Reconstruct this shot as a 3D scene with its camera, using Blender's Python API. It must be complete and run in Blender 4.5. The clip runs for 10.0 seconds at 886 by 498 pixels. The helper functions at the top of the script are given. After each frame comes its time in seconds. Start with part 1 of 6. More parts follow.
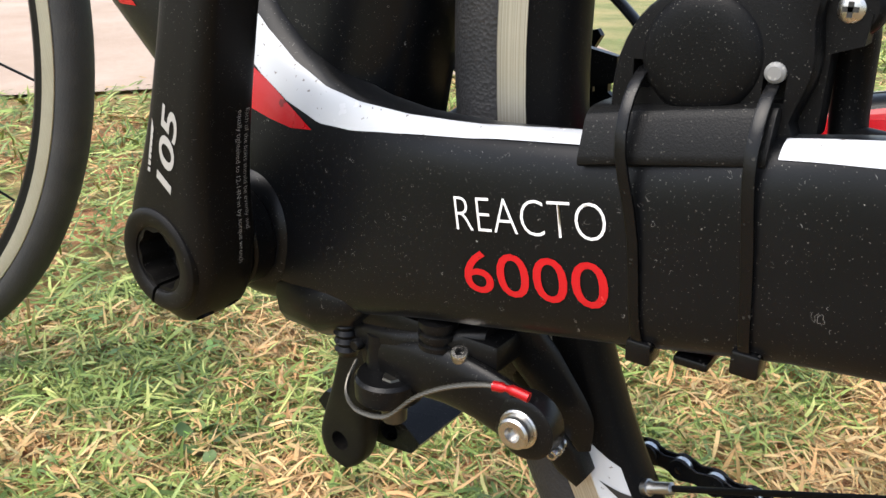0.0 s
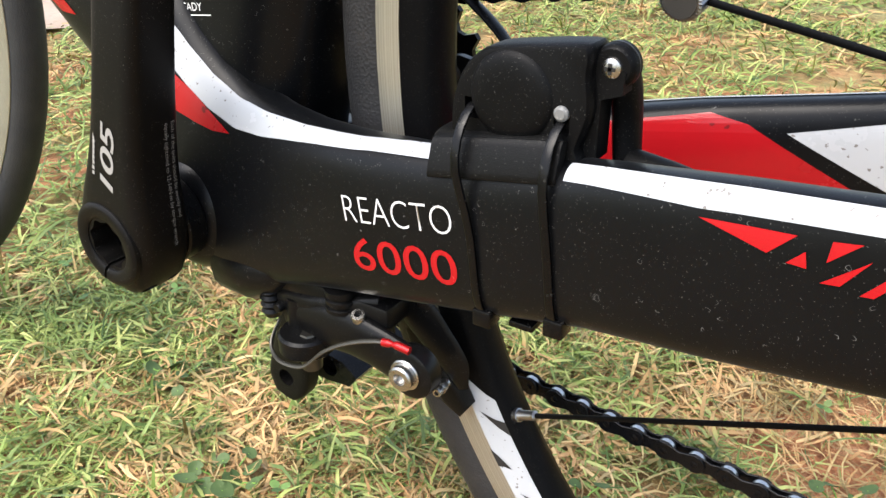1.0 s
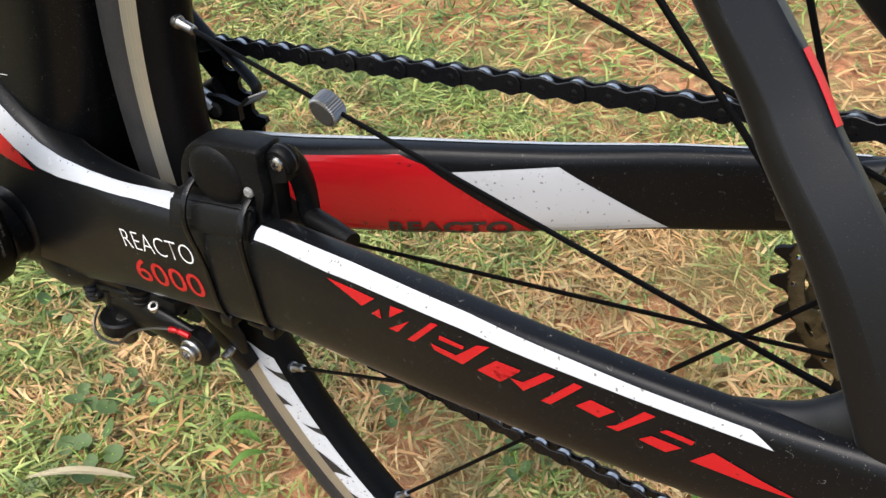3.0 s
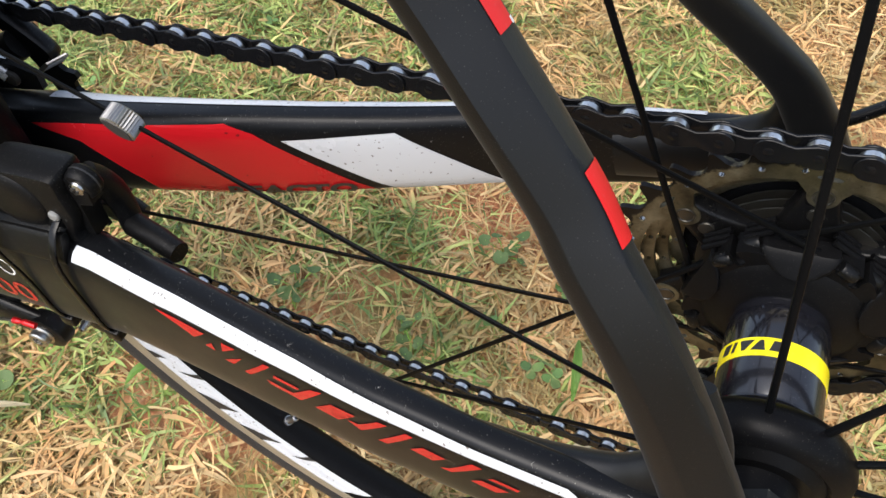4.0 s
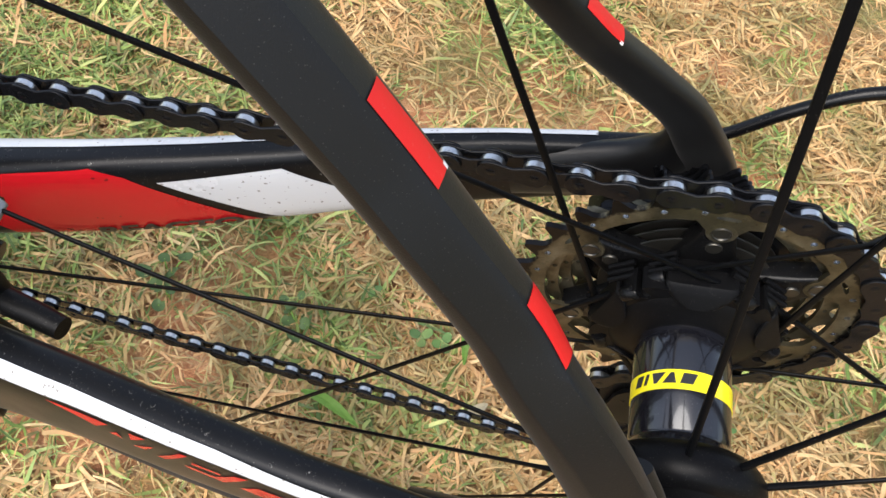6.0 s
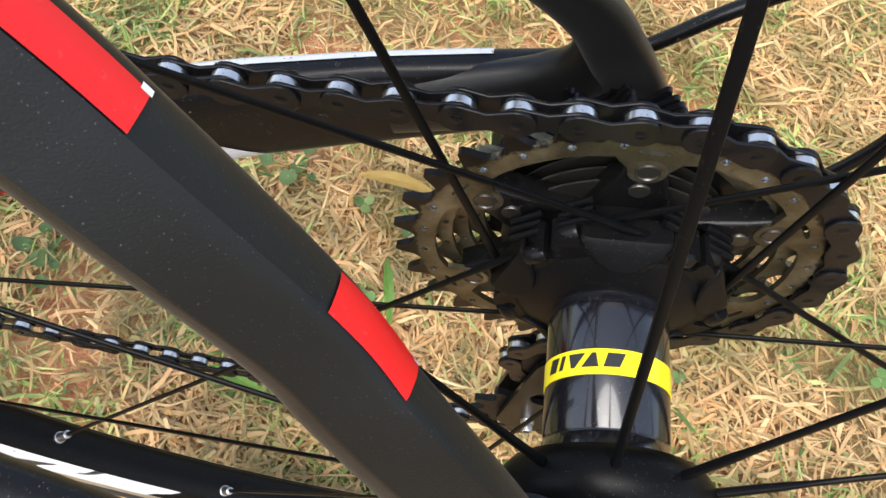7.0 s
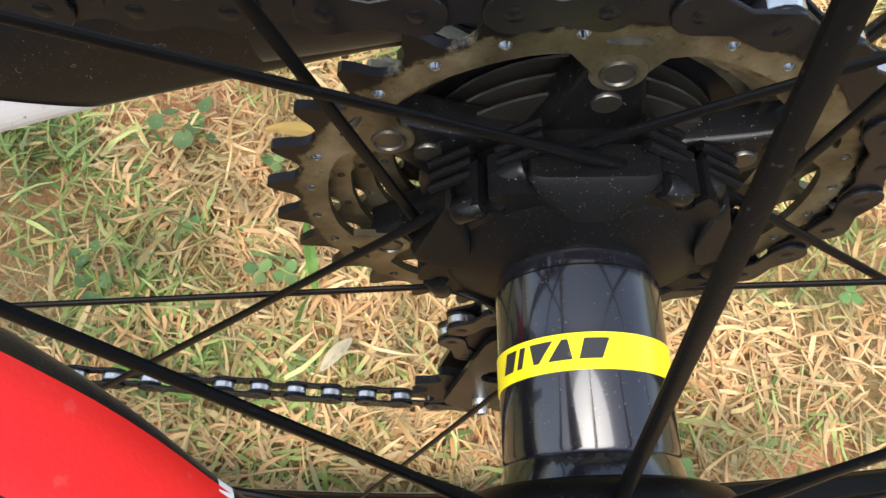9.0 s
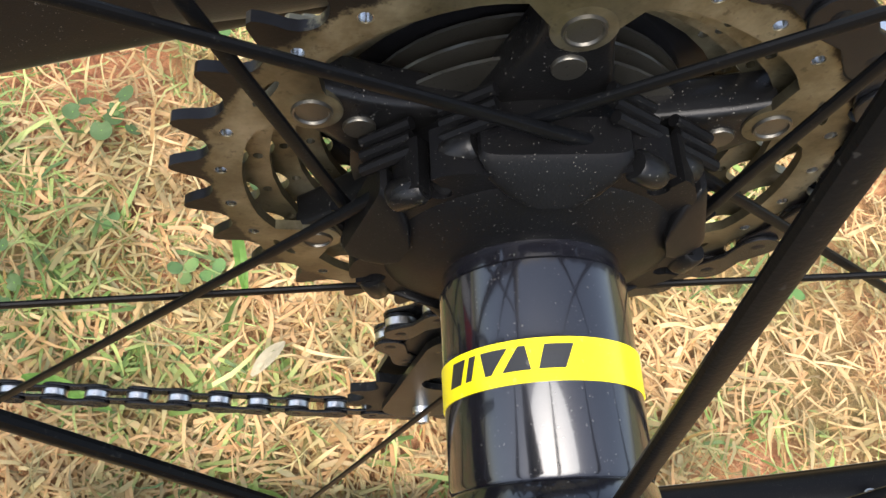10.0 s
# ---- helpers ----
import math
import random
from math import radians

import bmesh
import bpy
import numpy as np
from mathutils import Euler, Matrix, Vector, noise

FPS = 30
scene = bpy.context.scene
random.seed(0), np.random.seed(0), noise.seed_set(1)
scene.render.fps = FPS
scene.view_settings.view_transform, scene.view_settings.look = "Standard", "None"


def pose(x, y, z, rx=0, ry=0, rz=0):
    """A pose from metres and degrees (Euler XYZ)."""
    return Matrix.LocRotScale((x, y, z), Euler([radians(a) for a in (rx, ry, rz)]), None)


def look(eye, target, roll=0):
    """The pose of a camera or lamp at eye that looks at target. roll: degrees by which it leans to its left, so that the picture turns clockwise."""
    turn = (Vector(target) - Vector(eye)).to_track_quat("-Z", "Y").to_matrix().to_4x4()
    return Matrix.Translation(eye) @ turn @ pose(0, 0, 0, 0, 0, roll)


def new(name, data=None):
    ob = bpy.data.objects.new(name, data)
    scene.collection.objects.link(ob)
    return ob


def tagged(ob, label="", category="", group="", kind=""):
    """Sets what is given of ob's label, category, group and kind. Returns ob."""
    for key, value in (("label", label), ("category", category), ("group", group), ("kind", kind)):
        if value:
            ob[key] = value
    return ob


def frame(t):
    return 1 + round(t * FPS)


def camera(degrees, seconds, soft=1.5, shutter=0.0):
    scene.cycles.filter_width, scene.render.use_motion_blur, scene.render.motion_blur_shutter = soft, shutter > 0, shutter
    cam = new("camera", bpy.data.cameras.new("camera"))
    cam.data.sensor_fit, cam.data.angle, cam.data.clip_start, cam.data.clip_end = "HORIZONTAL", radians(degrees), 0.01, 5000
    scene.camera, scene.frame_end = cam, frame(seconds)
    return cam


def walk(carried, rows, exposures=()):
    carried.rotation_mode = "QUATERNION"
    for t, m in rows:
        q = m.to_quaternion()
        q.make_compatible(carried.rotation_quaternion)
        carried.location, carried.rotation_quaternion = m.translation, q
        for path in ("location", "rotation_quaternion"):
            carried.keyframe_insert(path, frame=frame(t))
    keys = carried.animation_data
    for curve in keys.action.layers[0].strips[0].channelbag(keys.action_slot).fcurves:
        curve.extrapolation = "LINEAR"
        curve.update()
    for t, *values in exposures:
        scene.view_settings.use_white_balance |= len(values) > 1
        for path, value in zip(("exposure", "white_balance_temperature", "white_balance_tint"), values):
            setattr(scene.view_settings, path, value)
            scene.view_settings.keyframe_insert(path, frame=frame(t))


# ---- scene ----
from mathutils.bvhtree import BVHTree

cam = camera(56.39, 10.0)
PATH = [
    (0, (0.21750, -0.21236, 0.37590), (-0.02970, 0.12261, 0.20507), -0.35),
    (0.5, (0.24192, -0.21579, 0.39894), (0.00951, 0.11573, 0.20253), -0.94),
    (1, (0.26502, -0.22887, 0.41641), (0.03861, 0.09791, 0.20558), -1.20),
    (1.5, (0.29163, -0.24327, 0.43490), (0.06873, 0.07615, 0.20954), -1.31),
    (2, (0.32212, -0.25720, 0.45580), (0.10221, 0.05776, 0.22141), -0.88),
    (2.5, (0.35300, -0.26554, 0.48323), (0.13527, 0.04407, 0.23986), -1.75),
    (2.8, (0.36055, -0.24554, 0.50249), (0.15884, 0.06263, 0.24395), -1.64),
    (3, (0.36077, -0.22216, 0.51315), (0.18162, 0.08501, 0.23737), -1.23),
    (3.2, (0.36219, -0.20569, 0.52665), (0.20771, 0.09510, 0.22973), -0.94),
    (4.3, (0.35834, -0.14564, 0.55840), (0.26755, 0.09859, 0.19151), -0.86),
    (4.5, (0.35114, -0.14193, 0.55655), (0.27099, 0.10350, 0.18798), 0.44),
    (4.8, (0.34154, -0.13497, 0.55759), (0.27708, 0.11201, 0.18698), 2.39),
    (5, (0.33694, -0.12847, 0.55941), (0.28618, 0.12101, 0.18835), 4.36),
    (5.2, (0.33416, -0.12648, 0.56649), (0.29642, 0.12191, 0.19315), 5.88),
    (6.3, (0.33607, -0.11885, 0.57599), (0.32304, 0.11138, 0.18957), 8.56),
    (6.5, (0.34063, -0.10690, 0.56163), (0.33496, 0.11852, 0.17221), 9.69),
    (7, (0.35553, -0.08592, 0.52986), (0.36670, 0.12801, 0.13413), 10.88),
    (7.2, (0.35653, -0.07857, 0.52500), (0.37462, 0.13000, 0.12667), 11.10),
    (7.5, (0.35797, -0.07261, 0.51964), (0.38119, 0.13678, 0.12200), 11.08),
    (8, (0.36352, -0.06567, 0.50522), (0.39095, 0.14151, 0.10669), 10.39),
    (8.5, (0.36708, -0.05977, 0.49220), (0.40279, 0.14126, 0.09119), 12.12),
    (9, (0.36431, -0.05508, 0.47895), (0.41070, 0.13489, 0.07366), 14.35),
    (9.2, (0.36606, -0.05306, 0.47313), (0.41731, 0.13575, 0.06788), 15.86),
    (9.5, (0.36591, -0.04938, 0.46757), (0.43134, 0.13471, 0.06219), 19.03),
    (10, (0.36718, -0.04710, 0.45946), (0.44634, 0.14141, 0.05859), 22.14),
]
EXPOSURES = [(0.0, 1.42), (1.2, 1.50), (2.0, 1.30), (2.6, 1.18), (4.5, 1.31), (6.5, 1.44), (7.5, 1.69), (9.0, 1.76), (10.0, 1.95)]
walk(cam, [(t, look(eye, target, roll)) for t, eye, target, roll in PATH], EXPOSURES)

# ---------------------------------------------------------------- light
SUN_ELEVATION, SUN_TURN = 58.0, 200.0
world = bpy.data.worlds.new("sky")
scene.world = world
world.use_nodes = True
wn = world.node_tree
sky = wn.nodes.new("ShaderNodeTexSky")
sky.sky_type = "NISHITA"
sky.sun_disc = False
sky.sun_elevation = radians(SUN_ELEVATION)
sky.sun_rotation = radians(SUN_TURN)
sky.dust_density, sky.ozone_density = 3.0, 1.0
haze = wn.nodes.new("ShaderNodeHueSaturation")
haze.inputs["Saturation"].default_value = 0.75
wn.links.new(sky.outputs["Color"], haze.inputs["Color"])
wn.links.new(haze.outputs["Color"], wn.nodes["Background"].inputs["Color"])
wn.nodes["Background"].inputs["Strength"].default_value = 0.15
sun_data = bpy.data.lights.new("sun", "SUN")
sun_data.energy, sun_data.angle, sun_data.color = 1.5, radians(50), (1.0, 0.975, 0.94)
sun = new("sun", sun_data)
sun_to = Vector((math.sin(radians(SUN_TURN)) * math.cos(radians(SUN_ELEVATION)),
                 math.cos(radians(SUN_TURN)) * math.cos(radians(SUN_ELEVATION)),
                 math.sin(radians(SUN_ELEVATION))))
sun.matrix_world = look(sun_to * 10, (0, 0, 0))


# ---------------------------------------------------------------- materials
class Nodes:
    """A small builder of node materials."""

    def __init__(self, name):
        self.m = bpy.data.materials.new(name)
        self.m.use_nodes = True
        self.t = self.m.node_tree
        self.b = self.t.nodes["Principled BSDF"]
        self.co = self.t.nodes.new("ShaderNodeTexCoord").outputs["Object"]

    def add(self, kind, operation=None, data_type=None, noise_dimensions=None, use_clamp=False, **values):
        n = self.t.nodes.new(kind)
        if operation:
            n.operation = operation
        if data_type:
            n.data_type = data_type
        if noise_dimensions:
            n.noise_dimensions = noise_dimensions
        if use_clamp:
            n.use_clamp = True
        for k, v in values.items():
            n.inputs[k].default_value = v
        return n

    def link(self, a, b):
        self.t.links.new(a, b)

    def noise(self, scale, detail=4.0, rough=0.55, stretch=None):
        n = self.add("ShaderNodeTexNoise", Scale=scale, Detail=detail, Roughness=rough)
        if stretch:
            mp = self.add("ShaderNodeMapping")
            mp.inputs["Scale"].default_value = stretch
            self.link(self.co, mp.inputs["Vector"])
            self.link(mp.outputs["Vector"], n.inputs["Vector"])
        else:
            self.link(self.co, n.inputs["Vector"])
        return n.outputs["Fac"]

    def flecks(self, scale):
        """1 on sparse short bent scratches and stuck chaff."""
        warp = self.add("ShaderNodeTexNoise", Scale=scale * 1.3, Detail=1.0)
        self.link(self.co, warp.inputs["Vector"])
        bent = self.add("ShaderNodeVectorMath", operation="MULTIPLY_ADD")
        self.link(warp.outputs["Color"], bent.inputs[0])
        bent.inputs[1].default_value = (0.9 / scale,) * 3
        self.link(self.co, bent.inputs[2])
        v = self.add("ShaderNodeTexVoronoi", Scale=scale)
        self.link(bent.outputs[0], v.inputs["Vector"])
        ring = self.ramp(v.outputs["Distance"], (0.24, (0, 0, 0)), (0.26, (1, 1, 1)), (0.28, (0, 0, 0)))
        cell = self.ramp(v.outputs["Color"], (0.54, (0, 0, 0)), (0.62, (1, 1, 1)))
        arc = self.ramp(self.noise(scale * 1.1, 1.0), (0.58, (0, 0, 0)), (0.63, (1, 1, 1)))
        out = ring
        for other in (cell, arc):
            n = self.add("ShaderNodeMath", operation="MULTIPLY")
            self.link(out, n.inputs[0])
            self.link(other, n.inputs[1])
            out = n.outputs[0]
        return out

    def specks(self, scale, size):
        """1 on scattered small spots of uneven size."""
        v = self.add("ShaderNodeTexVoronoi", Scale=scale)
        warp = self.add("ShaderNodeTexNoise", Scale=scale * 1.7, Detail=2.0)
        self.link(self.co, warp.inputs["Vector"])
        mixed = self.add("ShaderNodeVectorMath", operation="MULTIPLY_ADD")
        self.link(warp.outputs["Color"], mixed.inputs[0])
        mixed.inputs[1].default_value = (1.1 / scale,) * 3
        self.link(self.co, mixed.inputs[2])
        self.link(mixed.outputs[0], v.inputs["Vector"])
        sep = self.add("ShaderNodeSeparateColor")
        self.link(v.outputs["Color"], sep.inputs[0])
        few = self.add("ShaderNodeMath", operation="POWER")
        self.link(sep.outputs[0], few.inputs[0])
        few.inputs[1].default_value = 5.0
        lim = self.add("ShaderNodeMath", operation="MULTIPLY")
        self.link(few.outputs[0], lim.inputs[0])
        lim.inputs[1].default_value = size
        cut = self.add("ShaderNodeMath", operation="SUBTRACT")
        self.link(lim.outputs[0], cut.inputs[0])
        self.link(v.outputs["Distance"], cut.inputs[1])
        gain = self.add("ShaderNodeMath", operation="MULTIPLY", use_clamp=True)
        self.link(cut.outputs[0], gain.inputs[0])
        gain.inputs[1].default_value = 14.0
        return gain.outputs[0]

    def ramp(self, fac, *stops):
        r = self.add("ShaderNodeValToRGB")
        e = r.color_ramp.elements
        while len(e) < len(stops):
            e.new(0.5)
        for s, (p, c) in zip(e, stops):
            s.position, s.color = p, (*c, 1)
        self.link(fac, r.inputs["Fac"])
        return r.outputs["Color"]

    def mix(self, fac, a, b):
        n = self.add("ShaderNodeMix", data_type="RGBA")
        for sock, v in ((n.inputs[0], fac), (n.inputs[6], a), (n.inputs[7], b)):
            if isinstance(v, (int, float)):
                sock.default_value = v
            elif isinstance(v, tuple):
                sock.default_value = (*v, 1)
            else:
                self.link(v, sock)
        return n.outputs[2]

    def scaled(self, fac, k, plus=0.0):
        n = self.add("ShaderNodeMath", operation="MULTIPLY_ADD")
        self.link(fac, n.inputs[0])
        n.inputs[1].default_value, n.inputs[2].default_value = k, plus
        return n.outputs[0]

    def bump(self, fac, strength, depth):
        n = self.add("ShaderNodeBump", Strength=strength, Distance=depth)
        self.link(fac, n.inputs["Height"])
        self.link(n.outputs["Normal"], self.b.inputs["Normal"])

    def done(self, colour=None, rough=None, metal=None, **more):
        for key, v in (("Base Color", colour), ("Roughness", rough), ("Metallic", metal)):
            if v is None:
                continue
            if isinstance(v, tuple):
                self.b.inputs[key].default_value = (*v, 1)
            elif isinstance(v, (int, float)):
                self.b.inputs[key].default_value = v
            else:
                self.link(v, self.b.inputs[key])
        for k, v in more.items():
            self.b.inputs[k.replace("_", " ")].default_value = v
        return self.m


def painted(name, colour, rough, dust=0.35, dust_colour=(0.45, 0.43, 0.38), speck=0.42, scale=758.0, metal=0.0, bump=0.12, shine=0.4, fleck=0.0, **more):
    """Paint, plastic or metal with road dust: fine grain, smears and scattered specks."""
    n = Nodes(name)
    smear = n.noise(38.0, 5.0, 0.6)
    tone = n.mix(n.scaled(smear, 0.5, -0.1), colour, tuple(c * 0.78 + 0.0015 for c in colour))
    tone = n.mix(n.scaled(n.specks(scale, speck), dust), tone, dust_colour)
    if fleck:
        tone = n.mix(n.scaled(n.flecks(340.0), fleck), tone, (0.42, 0.41, 0.38))
    grain = n.noise(2600.0, 2.0)
    n.bump(grain, bump, 0.0002)
    return n.done(tone, n.scaled(smear, 0.25, rough - 0.1), metal, Specular_IOR_Level=shine, **more)


M = {}
M["carbon"] = painted("matt_black_frame_paint", (0.0028, 0.0031, 0.0038), 0.31, dust=0.22, speck=0.33, scale=2100.0, shine=0.19, fleck=0.5, Sheen_Weight=0.05, Sheen_Roughness=0.25)
M["carbon_clean"] = painted("matt_black_stay_paint", (0.0022, 0.0023, 0.0026), 0.37, dust=0.07, speck=0.33, scale=2600.0, bump=0.2, shine=0.27, Sheen_Weight=0.05, Sheen_Roughness=0.4)
M["crank"] = painted("anodised_black_crank", (0.0045, 0.0040, 0.0036), 0.40, dust=0.2, speck=0.34, scale=2100.0, shine=0.13)
M["white"] = painted("white_gloss_paint", (0.46, 0.475, 0.495), 0.22, dust=0.8, dust_colour=(0.13, 0.11, 0.09), speck=0.40, scale=620.0)
M["red"] = painted("red_gloss_paint", (0.37, 0.007, 0.011), 0.22, dust=0.7, dust_colour=(0.05, 0.008, 0.008), speck=0.34, scale=210.0)
M["red_block"] = painted("red_film", (0.56, 0.005, 0.006), 0.42, dust=0.04)
M["plastic"] = painted("black_sensor_plastic", (0.0036, 0.0036, 0.0038), 0.40, dust=0.2, speck=0.36, scale=2600.0, bump=0.25, shine=0.10)
M["tie"] = painted("black_nylon", (0.003, 0.003, 0.0033), 0.20, dust=0.04, shine=0.2)
M["anod"] = painted("black_forged_alloy", (0.0036, 0.0036, 0.0038), 0.28, dust=0.2, speck=0.34, scale=2200.0, shine=0.16)
M["hub"] = painted("gloss_black_hub", (0.006, 0.006, 0.008), 0.13, dust=0.10, speck=0.35, scale=2070.0, bump=0.03, Coat_Weight=0.6, Coat_Roughness=0.06)
M["hubmatt"] = painted("satin_black_hub", (0.003, 0.003, 0.0033), 0.36, dust=0.14, speck=0.33, scale=3000.0, shine=0.07)
M["spoke"] = painted("black_spoke", (0.0022, 0.0024, 0.0028), 0.34, dust=0.02, scale=2070.0, shine=0.06)
M["yellow"] = painted("yellow_band", (0.86, 0.72, 0.012), 0.2, dust=0.1, scale=965.0)
M["ink"] = painted("black_ink", (0.02, 0.02, 0.02), 0.35, dust=0.1)
M["ink_white"] = painted("white_ink", (0.72, 0.72, 0.71), 0.4, dust=0.3, dust_colour=(0.2, 0.2, 0.2), scale=965.0)
M["ink_grey"] = painted("silver_ink", (0.30, 0.29, 0.27), 0.4, dust=0.3, dust_colour=(0.1, 0.1, 0.1), scale=965.0)
M["steel"] = painted("bright_steel", (0.46, 0.45, 0.43), 0.24, dust=0.35, dust_colour=(0.10, 0.09, 0.08), speck=0.3, scale=1380.0, metal=1.0)
M["nipple"] = painted("dull_nipple_steel", (0.34, 0.335, 0.33), 0.32, metal=1.0, dust=0.3, dust_colour=(0.08, 0.08, 0.08))
M["roller"] = painted("polished_roller", (0.62, 0.62, 0.61), 0.30, dust=0.5, dust_colour=(0.05, 0.05, 0.06), speck=0.4, scale=1609.0, metal=1.0)
M["chain"] = painted("oily_black_chain", (0.0045, 0.0047, 0.0055), 0.20, dust=0.5, dust_colour=(0.002, 0.002, 0.002), speck=0.6, scale=1196.0, bump=0.12, shine=0.16)
M["pin"] = painted("dark_pin", (0.07, 0.066, 0.06), 0.5, metal=0.5)
M["rivet"] = painted("dull_rivet_steel", (0.095, 0.09, 0.078), 0.34, metal=0.9, dust=0.4, dust_colour=(0.03, 0.03, 0.03), scale=1400.0)
M["redmetal"] = painted("red_anodised", (0.42, 0.009, 0.012), 0.25, metal=0.5, dust=0.2)
M["grey_led"] = painted("grey_lens", (0.17, 0.17, 0.165), 0.4, dust=0.3)
M["rubber"] = painted("black_rubber", (0.004, 0.004, 0.004), 0.36, dust=0.1, scale=1800.0, bump=0.4, shine=0.14)
M["leaf_dry"] = painted("dry_leaf", (0.48, 0.33, 0.09), 0.6, dust=0.3, dust_colour=(0.3, 0.16, 0.05))
M["leaf_pale"] = painted("pale_leaf", (0.55, 0.48, 0.32), 0.6, dust=0.3, dust_colour=(0.3, 0.2, 0.1))
M["leaf_weed"] = painted("weed_leaf", (0.066, 0.108, 0.030), 0.62, dust=0.4, dust_colour=(0.14, 0.17, 0.06))
M["leaf_green"] = painted("fresh_leaf", (0.16, 0.30, 0.05), 0.5, dust=0.2, dust_colour=(0.3, 0.3, 0.1), Transmission_Weight=0.0)


def sprocket_metal():
    """Nickel plate under brown oil; black grease on the teeth, outside the given radius."""
    n = Nodes("oiled_nickel_sprocket")
    big, fine = n.noise(60.0, 6.0, 0.65), n.noise(620.0, 4.0, 0.6)
    tone = n.ramp(big, (0.30, (0.028, 0.024, 0.015)), (0.50, (0.095, 0.084, 0.054)), (0.75, (0.24, 0.22, 0.16)))
    tone = n.mix(n.scaled(n.ramp(fine, (0.30, (1, 1, 1)), (0.40, (0, 0, 0))), 0.5), tone, (0.02, 0.016, 0.010))
    flat = n.add("ShaderNodeVectorMath", operation="MULTIPLY")
    n.link(n.co, flat.inputs[0])
    flat.inputs[1].default_value = (1, 0, 1)
    length = n.add("ShaderNodeVectorMath", operation="LENGTH")
    n.link(flat.outputs[0], length.inputs[0])
    edge = n.add("ShaderNodeMath", operation="ADD")
    n.link(length.outputs["Value"], edge.inputs[0])
    n.link(n.scaled(n.noise(300.0, 5.0, 0.7), 0.006, -0.003), edge.inputs[1])
    grease = n.add("ShaderNodeMapRange")
    n.link(edge.outputs[0], grease.inputs["Value"])
    grease.inputs["From Min"].default_value, grease.inputs["From Max"].default_value = 0.0514, 0.0522
    tone = n.mix(grease.outputs["Result"], tone, (0.012, 0.011, 0.011))
    n.bump(fine, 0.15, 0.0003)
    return n.done(tone, n.scaled(big, 0.35, 0.22), 0.8)


def brake_track_metal():
    n = Nodes("machined_brake_track")
    mp = n.add("ShaderNodeMapping")
    mp.inputs["Location"].default_value = (-0.405, 0, -0.34)
    n.link(n.co, mp.inputs["Vector"])
    flat = n.add("ShaderNodeVectorMath", operation="MULTIPLY")
    n.link(mp.outputs["Vector"], flat.inputs[0])
    flat.inputs[1].default_value = (1, 0, 1)
    length = n.add("ShaderNodeVectorMath", operation="LENGTH")
    n.link(flat.outputs[0], length.inputs[0])
    ring = n.add("ShaderNodeTexNoise", noise_dimensions="1D", Scale=2600.0, Detail=2.0)
    n.link(length.outputs["Value"], ring.inputs["W"])
    stain = n.noise(34.0, 5.0, 0.6)
    tone = n.ramp(ring.outputs["Fac"], (0.3, (0.33, 0.31, 0.25)), (0.7, (0.58, 0.55, 0.47)))
    tone = n.mix(n.scaled(stain, 0.6, -0.1), tone, (0.22, 0.20, 0.15))
    n.bump(ring.outputs["Fac"], 0.4, 0.0002)
    return n.done(tone, 0.38, 0.75)


def tyre_rubber():
    n = Nodes("tyre_rubber")
    v = n.add("ShaderNodeTexVoronoi", Scale=950.0)
    n.link(n.co, v.inputs["Vector"])
    dust = n.noise(45.0, 5.0, 0.65)
    tone = n.mix(n.scaled(dust, 0.8, -0.34), (0.010, 0.010, 0.011), (0.05, 0.045, 0.04))
    n.bump(v.outputs["Distance"], 0.5, 0.0004)
    return n.done(tone, 0.62, 0.0)


